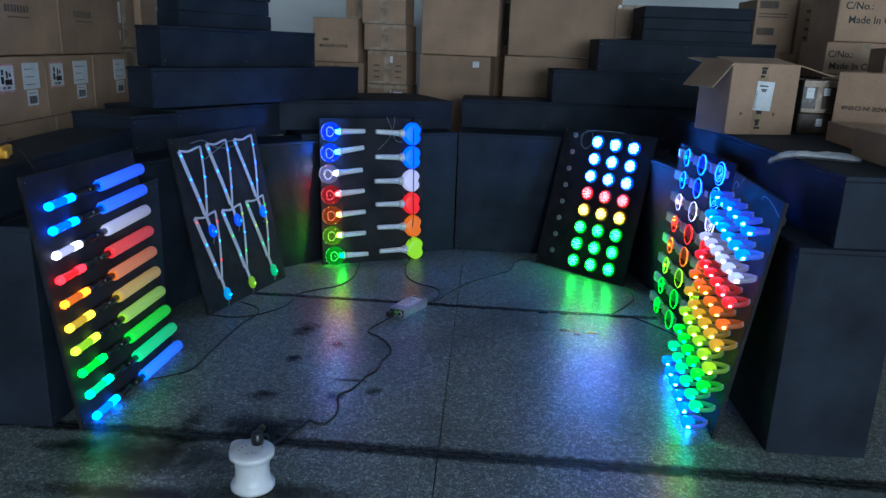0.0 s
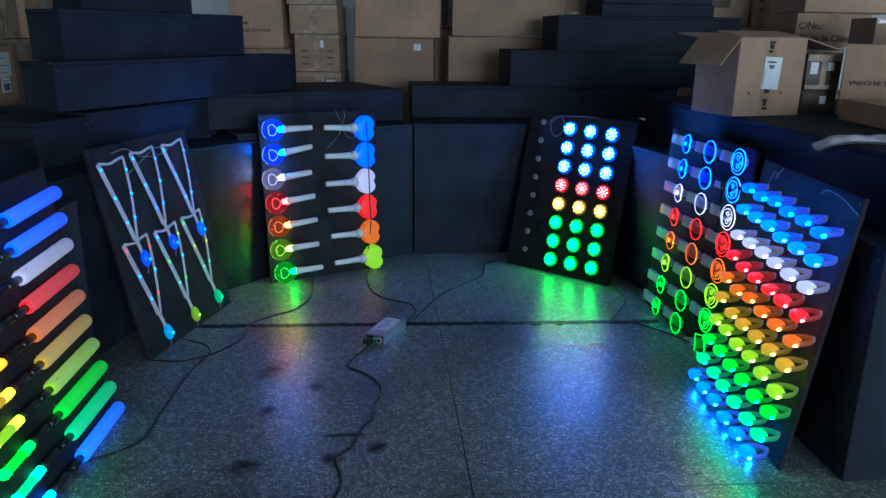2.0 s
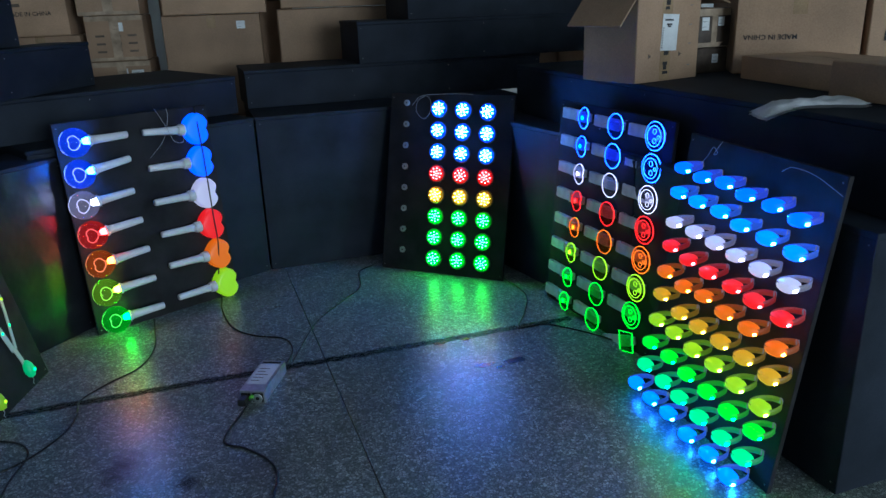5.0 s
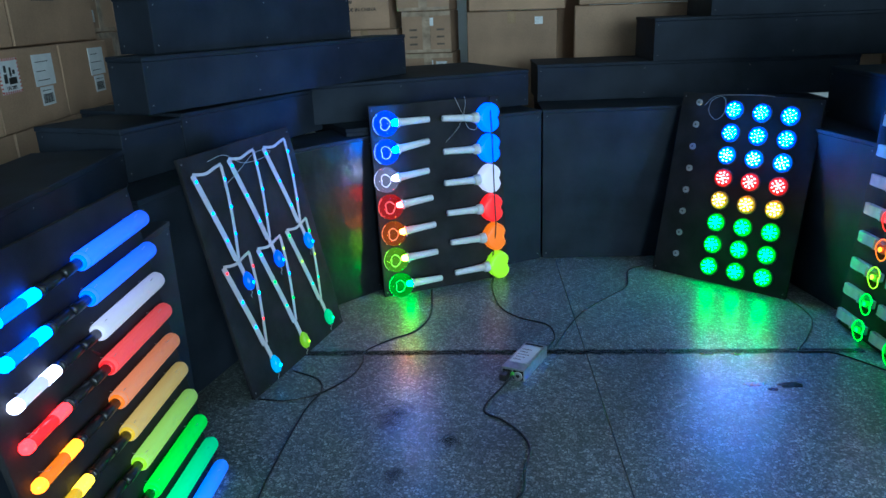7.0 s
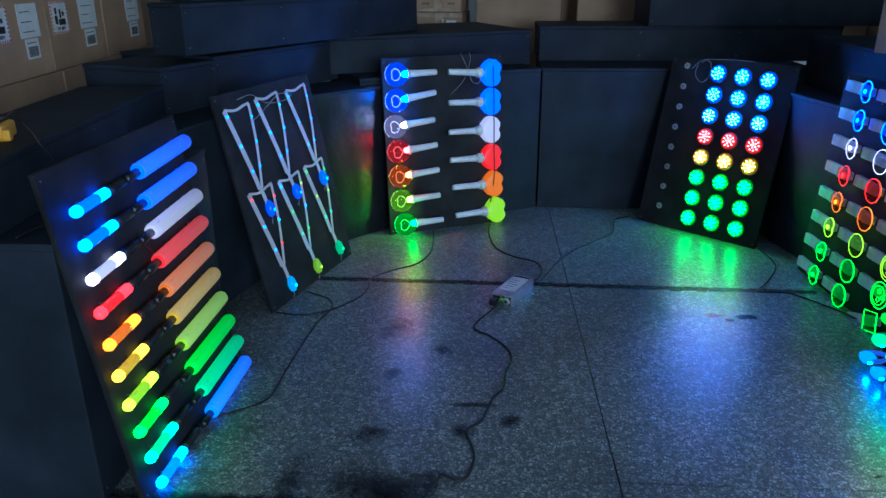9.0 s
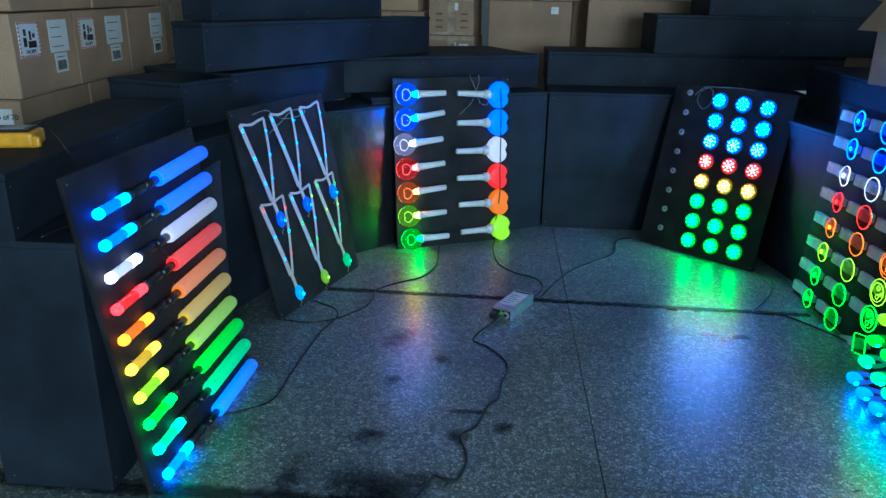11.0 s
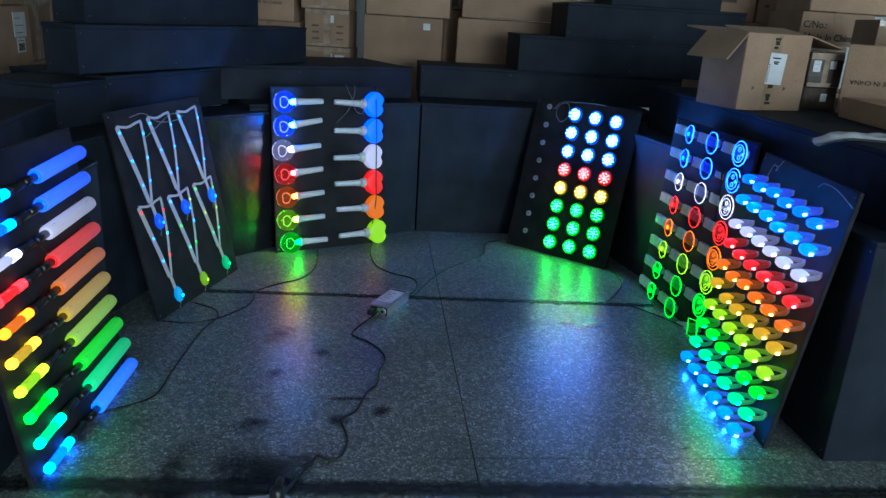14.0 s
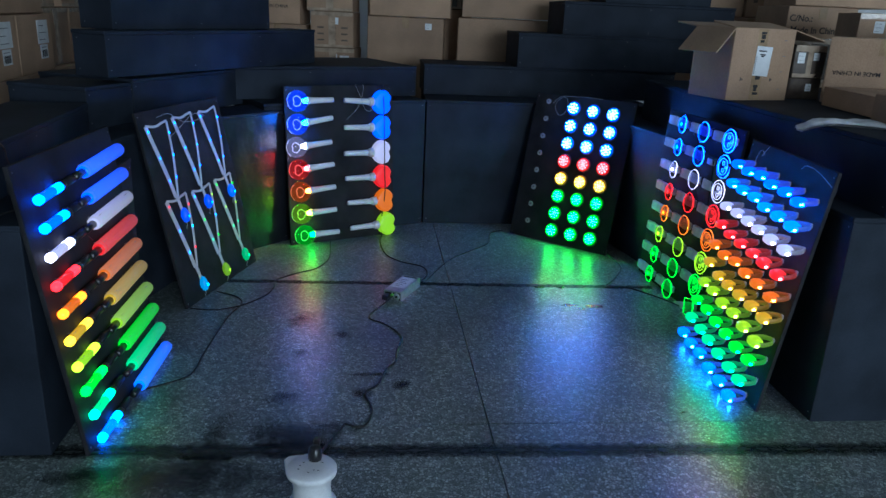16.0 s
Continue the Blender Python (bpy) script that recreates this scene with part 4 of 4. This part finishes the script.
def bracelet(shape, col, m, strap):
    s = thing("light_bracelet", m, "clear silicone bracelet with lit %s medallion" % shape, "bracelet", "novelty light bracelets")
    band = []
    for k in range(17):
        t = k / 16
        band.append((-strap + strap * t, 0, 0.016 + 0.002 * math.sin(math.pi * t * 3)))
    part("strap", tube(band, 0, flat=(0.021, 0.0025), up=(0, 0, 1)), M_SILI, s, "ribbed clear silicone strap")
    part("strap", tube([(x, y, 0.003) for x, y, z in band[1:-1]], 0, flat=(0.021, 0.0015)), M_SILI, s)
    part("lug", box(-strap - 0.004, -0.021, 0.0, -strap + 0.004, 0.021, 0.02, 0.002), M_SILI, s)
    for f in (0.35,):
        part("rib", box(-strap * f - 0.003, -0.0205, 0.018, -strap * f + 0.003, 0.0205, 0.027, 0.001), M_SILI, s)
    outline = {"heart": [(x + 0.01, y) for x, y in heart(0.041)], "round": circle(0.046, 24), "dotted": circle(0.050, 24), "square": [(-0.042, -0.034), (0.034, -0.042), (0.042, 0.034), (-0.034, 0.042)]}[shape]
    z = 0.034
    part("medallion", slab(outline, z - 0.005, z + 0.003, 0.001, 1), lit("clear", col), s, "clear acrylic plate")
    part("rim", tube([(x, y, z) for x, y in outline], 0.0017, 6, closed=True), lit("edge", col), s, "lit %s rim" % col, smooth=True)
    part("case", box(-0.022, -0.016, 0.0, 0.02, 0.016, z - 0.0055, 0.003), M_SILI, s)
    if shape == "dotted":
        part("inner_rim", tube(circle_path(0.036, 20, 0, 0, z + 0.004), 0.0012, 5, closed=True), lit("edge", col), s, smooth=True)
        for x, y, r in ((0.0, 0.016, 0.009), (0.004, -0.016, 0.009), (0.022, 0.0, 0.006)):
            part("spot", tube(circle_path(r, 12, x, y, z + 0.004), 0.0011, 5, closed=True), lit("edge", col), s, smooth=True)
    if shape == "heart":
        part("spot", slab(circle(0.009, 12, 0.004, 0), z + 0.0032, z + 0.0065, 0.001, 1), lit("core", col), s)
    return s


for i in range(8):
    v = 0.836 - 0.1125 * i
    bow = -0.03 * max(0, i - 4) / 3.0
    bracelet("heart", E_ROWS[i], on("E", 0.222 + bow, v, 0, -1), 0.165)
    bracelet("round", E_ROWS[i], on("E", 0.438 + bow, v - 0.004, 0, -1), 0.155)
    bracelet("square" if i == 7 else "dotted", E_ROWS[i], on("E", 0.664 + bow, v - 0.008, 0, 20 if i == 7 else -1), 0.165)

# board F: wristbands
F_ROWS = ("blue", "azure", "white", "red", "orange", "yellow", "lime", "green", "teal", "azure")
BAND = {}


def blob(x, y, z, rx, ry, rz):
    """A rounded-off pillow shape."""
    bm = box(-1, -1, -1, 1, 1, 1, 0.8, 4)
    bmesh.ops.scale(bm, vec=(rx, ry, rz), verts=bm.verts)
    bmesh.ops.translate(bm, vec=(x, y, z), verts=bm.verts)
    return bm


def wristband(col, m):
    s = thing("light_wristband", m, "translucent silicone wristband with lit pod", "wristband", "light wristbands")
    if col not in BAND:
        loop = smooth_path([(0.0, 0, 0.004), (0.020, 0, 0.018), (0.031, 0, 0.044), (0.030, 0, 0.070), (0.015, 0, 0.089), (-0.015, 0, 0.089), (-0.030, 0, 0.070), (-0.031, 0, 0.044), (-0.020, 0, 0.018), (0.0, 0, 0.004)], 3)[:-1]
        strap = mesh_of("strap", tube(loop, 0, flat=(0.0013, 0.0085), closed=True, up=(0, 1, 0)), lit("silicone", col), True)
        pod = mesh_of("pod", blob(0.004, 0.0, 0.070, 0.030, 0.0165, 0.024), lit("pod", col), True)
        led = mesh_of("led", blob(0.0325, -0.004, 0.074, 0.004, 0.0042, 0.0062), lit("podled", col), True)
        BAND[col] = (strap, pod, led)
    strap, pod, led = BAND[col]
    part("strap", strap, None, s)
    p = part("pod", pod, None, s)
    part("led", led, None, p)
    part("clasp", CLASP, None, s)
    return s


CLASP = mesh_of("clasp", box(-0.006, -0.009, 0.001, 0.006, 0.009, 0.007, 0.002), lit("silicone", "white"))
for i in range(10):
    for j in range(6):
        v = 0.797 - 0.0836 * i + rnd.uniform(-0.006, 0.006) - 0.004 * j
        u = 0.128 + 0.104 * j + rnd.uniform(-0.006, 0.006) + 0.018 * math.sin(math.pi * i / 9) - (0.03 if i == 9 else 0.0)
        wristband(F_ROWS[i], on("F", u, v, 0.0, rnd.uniform(-4, 4)) @ pose(0, 0, 0.003, 11 + rnd.uniform(-4, 4), 0, 0))

# ---- things on the floor ----
def strip(name, a, b, half, seed, label):
    d = Vector(b) - Vector(a)
    s = thing(name, pose(a[0], a[1], 0, 0, 0, math.degrees(math.atan2(d.y, d.x))), label, "floor tape", kind="structure")
    r = random.Random(seed)
    n = int(d.length / 0.06)
    lo = [(d.length * i / n, -half + r.uniform(-0.004, 0.004)) for i in range(n + 1)]
    hi = [(d.length * i / n, half + r.uniform(-0.004, 0.004)) for i in range(n + 1)]
    part("tape", slab(lo + hi[::-1], 0.0004, 0.0012), M_GRIME, s)


strip("floor_tape", (-2.3, 3.475), (0.62, 3.965), 0.027, 1, "dark trodden grime strip across the terrazzo floor")
strip("floor_tape", (-2.6, 1.92), (2.6, 2.82), 0.046, 2, "dark trodden grime strip across the terrazzo floor")


def stain(x, y, rx, ry, seed, material, label, turn=0.0):
    s = thing("floor_stain", pose(x, y, 0, 0, 0, turn), label, "stain", kind="structure")
    pts = []
    for k in range(26):
        t = 2 * math.pi * k / 26
        q = 1 + 0.45 * noise.noise((math.cos(t) * 1.5 + seed * 3.7, math.sin(t) * 1.5, seed))
        pts.append((rx * q * math.cos(t), ry * q * math.sin(t)))
    part("mark", slab(pts, 0.0003, 0.0011), material, s)


for k, (x, y, a, b) in enumerate(((-1.02, 3.22, 0.075, 0.12), (-0.88, 2.55, 0.09, 0.06), (-0.73, 2.33, 0.19, 0.09), (-0.92, 2.90, 0.065, 0.05), (-0.80, 3.10, 0.05, 0.05), (-1.0, 2.2, 0.30, 0.07), (-0.62, 2.62, 0.06, 0.05))):
    stain(x, y, a, b, k + 1, M_STAIN, "dark oily stain on the terrazzo floor", 20 * k)
for k, (x, y, a, b) in enumerate(((0.18, 3.63, 0.04, 0.014), (0.30, 3.64, 0.05, 0.018), (0.04, 3.845, 0.03, 0.012), (0.15, 3.86, 0.02, 0.012), (0.235, 3.60, 0.02, 0.01))):
    stain(x, y, a, b, k + 9, M_WET, "small dark wet mark on the floor", 10)
for k, (x, y, a, b, turn) in enumerate(((-1.02, 2.06, 0.34, 0.11, 8), (-0.78, 2.30, 0.16, 0.10, -20), (-0.55, 1.98, 0.30, 0.07, 10), (-0.90, 1.86, 0.36, 0.06, 10), (-1.30, 2.02, 0.14, 0.05, 15))):
    stain(x, y, a, b, k + 31, M_SMEAR, "dark wiped grime smear on the terrazzo floor", turn)
for k, (x, y, a, b) in enumerate(((-0.69, 4.40, 0.035, 0.014), (-0.63, 4.37, 0.022, 0.010), (-0.60, 4.50, 0.018, 0.010), (-0.74, 4.47, 0.02, 0.008))):
    stain(x, y, a, b, k + 41, M_SCUFF, "pale scuff mark on the terrazzo floor", 15)
for k, (x, y, a, b, turn) in enumerate(((-0.62, 2.77, 0.10, 0.016, 12), (-0.49, 2.71, 0.045, 0.045, 40))):
    stain(x, y, a, b, k + 51, M_SMEAR, "thin dark scrape on the terrazzo floor", turn)
stain(0.52, 2.69, 0.022, 0.010, 21, M_STAIN, "small dark scrap mark on the floor", 30)


def cable(name, pts, r, material, label, z=0.0):
    s = thing(name, pose(pts[0][0], pts[0][1], 0), label, "cable")
    o = Vector((pts[0][0], pts[0][1], 0))
    q = [Vector((p[0], p[1], p[2] if len(p) > 2 else r + z)) - o for p in pts]
    part("sheath", tube(smooth_path(q, 6), r, 8), material, s, smooth=True)
    return s


cable("mains_cable", [(-0.655, 3.50, 0.03), (-0.685, 3.45, 0.012), (-0.727, 3.298), (-0.652, 3.24), (-0.582, 3.169), (-0.546, 3.089), (-0.55, 2.988), (-0.541, 2.892), (-0.564, 2.819), (-0.574, 2.695), (-0.607, 2.629), (-0.57, 2.545), (-0.557, 2.492), (-0.56, 2.427), (-0.584, 2.4), (-0.63, 2.414), (-0.636, 2.385), (-0.665, 2.20, 0.02), (-0.637, 2.12, 0.10), (-0.63, 2.05, 0.145)], 0.0042, M_CABLE, "black mains cable winding over the floor")
cable("low_voltage_cable", [(-0.545, 3.745, 0.02), (-0.56, 3.79), (-0.54, 3.90), (-0.58, 4.02), (-0.71, 4.08), (-0.81, 4.19), (-0.88, 4.40), (-0.895, 4.515, 0.01), (-0.90, 4.53, 0.10), (-0.880, 4.527, 0.27), (-0.885, 4.535, 0.40), (-0.890, 4.545, 0.55), (-0.896, 4.556, 0.70), (-0.903, 4.566, 0.80), (-0.915, 4.60, 0.893)], 0.0032, M_CABLE, "thin black cable from the supply to a board")
cable("low_voltage_cable", [(-0.535, 3.74, 0.02), (-0.53, 3.83), (-0.45, 4.16), (-0.33, 4.38), (-0.25, 4.53), (-0.245, 4.74), (-0.17, 4.83)], 0.0028, M_CABLE, "thin black cable from the supply to a board")
cable("low_voltage_cable", [(0.44, 4.475, 0.01), (0.50, 4.26), (0.44, 4.05), (0.38, 3.92), (0.43, 3.92), (0.51, 3.92), (0.66, 3.79), (0.745, 3.68)], 0.0032, M_CABLE, "thin black cable between two boards")
cable("low_voltage_cable", [(-1.40, 2.50), (-1.33, 2.56), (-1.265, 2.65), (-1.285, 2.81), (-1.31, 3.0), (-1.33, 3.2), (-1.325, 3.33), (-1.375, 3.41), (-1.49, 3.455)], 0.0032, M_CABLE, "thin black cable between two boards")
cable("low_voltage_cable", [(-1.525, 3.235), (-1.41, 3.245), (-1.32, 3.315), (-1.255, 3.45), (-1.25, 3.56), (-1.27, 3.66), (-1.20, 3.78), (-1.12, 3.88), (-1.10, 4.05), (-1.15, 4.28), (-1.17, 4.36)], 0.0032, M_CABLE, "thin black cable between two boards")
cable("low_voltage_cable", [(-1.475, 2.47, 0.56), (-1.50, 2.32, 0.70), (-1.52, 2.25, 0.724), (-1.55, 2.17, 0.722), (-1.545, 2.10, 0.722)], 0.003, M_CABLE, "short black lead lying on the riser")


def power_supply():
    d = Vector((0.062, 0.222)).normalized()
    s = thing("power_supply", pose(-0.702, 3.535, 0, 0, 0, math.degrees(math.atan2(d.y, d.x)) - 90), "silver metal power supply lying on the floor", "power supply")
    w, l, h = 0.09, 0.225, 0.048
    part("case", box(0, 0, 0.001, w, l, h, 0.002, 2), M_STEEL, s, "silver sheet-metal case")
    part("label", box(0.008, 0.05, h, w - 0.012, l - 0.03, h + 0.0006), M_PAPER, s, "pale printed rating label")
    for k in range(5):
        part("print_bar", box(0.015, 0.07 + 0.022 * k, h + 0.0007, 0.045 + 0.008 * (k % 3), 0.074 + 0.022 * k, h + 0.0011), M_INKS, s)
    part("vent", box(0.01, l - 0.022, h, w - 0.012, l - 0.012, h + 0.001), M_BLKPL, s)
    part("front_recess", box(0.046, -0.003, 0.006, w - 0.004, 0.0, h - 0.006, 0.001), M_BLKPL, s)
    part("fan_ring", lathe([(0.016, 0), (0.0175, 0.001), (0.0175, 0.003), (0.014, 0.004)], 16), M_STEEL, s, m=pose(0.066, -0.003, 0.023, 90, 0, 0), smooth=True)
    part("fan_hub", lathe([(0.007, 0), (0.007, 0.004), (0.004, 0.005)], 12), M_BLKPL, s, m=pose(0.066, -0.003, 0.023, 90, 0, 0))
    part("socket", box(0.006, -0.004, 0.01, 0.04, 0.0, 0.04, 0.001), M_BLKPL, s)
    part("plug", box(0.008, -0.045, 0.011, 0.036, -0.004, 0.036, 0.005, 2), M_BLKPL, s, "black mains plug")
    part("latch", box(0.036, -0.022, 0.026, 0.048, -0.003, 0.044, 0.004, 2), M_GREEN, s, "bright green release latch", pose(0, 0, 0, 0, 8, 0))


power_supply()


def socket_reel():
    s = thing("socket_reel", pose(-0.625, 1.995, 0, 0, 0, 20), "white plastic reel with sockets on top, standing on the floor", "extension reel")
    prof = [(0.060, 0.0), (0.066, 0.002), (0.067, 0.012), (0.062, 0.02), (0.054, 0.03), (0.051, 0.06), (0.053, 0.09), (0.060, 0.102), (0.0675, 0.108), (0.068, 0.120), (0.064, 0.1245), (0.03, 0.1255)]
    part("reel", lathe(prof, 36), M_WHITE, s, "white waisted plastic reel", smooth=True)
    part("tab", slab([(-0.068, 0.0), (-0.070, 0.052), (-0.058, 0.066), (-0.035, 0.068), (0.0, 0.062), (0.0, 0.0)], 0.106, 0.122, 0.003, 2), M_WHITE, s)
    for x, y in ((-0.03, 0.01), (-0.036, -0.006), (-0.02, 0.022), (0.004, -0.018), (-0.012, -0.026), (0.016, -0.022), (0.03, 0.012)):
        part("socket_slot", box(x - 0.0025, y - 0.0012, 0.1252, x + 0.0025, y + 0.0012, 0.1262), M_BLKPL, s)
    p = part("plug", lathe([(0.019, 0.1256), (0.0195, 0.14), (0.017, 0.158), (0.012, 0.164)], 10), M_BLKPL, s, "black moulded plug", pose(0.012, 0.035, 0), True)
    part("plug_neck", tube([(0, 0.0, 0.15), (0.006, 0.02, 0.158), (0.01, 0.045, 0.155)], 0.010, 10), M_BLKPL, p, smooth=True)


socket_reel()


def meter():
    """The yellow hand-held meter lying on the riser."""
    s = thing("hand_meter", pose(-1.925, 2.238, 0.885, 0, 0, 24), "yellow hand-held meter with dark face lying on the riser", "meter")
    part("holster", box(0, 0, 0, 0.20, 0.10, 0.042, 0.009, 3), M_YELLOW, s, "yellow rubber holster")
    part("face", box(0.012, 0.01, 0.0421, 0.188, 0.09, 0.050, 0.003, 2), M_BLKPL, s)
    part("screen", box(0.115, 0.02, 0.0501, 0.175, 0.08, 0.0512), M_GREYDISC, s)
    part("dial", lathe([(0.022, 0.0501), (0.021, 0.058), (0.018, 0.060)], 18), M_BLKPL, s, m=pose(0.065, 0.05, 0), smooth=True)
    part("foot", box(0.205 - 0.03, 0.005, 0.0, 0.215, 0.03, 0.03, 0.006, 2), M_YELLOW, s)
    part("lead", tube(smooth_path([(0.19, 0.08, 0.055), (0.2, 0.1, 0.06), (0.146, 0.279, 0.003), (0.24, 0.088, 0.003), (0.313, -0.078, 0.003), (0.291, 0.044, -0.054), (0.294, 0.069, -0.093), (0.296, 0.078, -0.125)], 5), 0.002, 6), M_BROWN, s, "thin dark test lead", smooth=True)


meter()


def yellow_trolley():
    s = thing("yellow_bin", pose(-2.71, 2.50, 0, 0, 0, ROOM + 6), "yellow painted box standing on the floor", "box")
    part("body", box(0, 0, 0, 0.30, 0.26, 0.25, 0.012, 2), M_YPAINT, s)
    part("rim", box(-0.008, -0.008, 0.25, 0.308, 0.268, 0.272, 0.006, 2), M_YPAINT, s)
    part("handle_slot", slab(circle(0.022, 14), 0, 0.002), M_BLKPL, s, m=pose(0.3004, 0.13, 0.19, 0, 90, 0))


yellow_trolley()
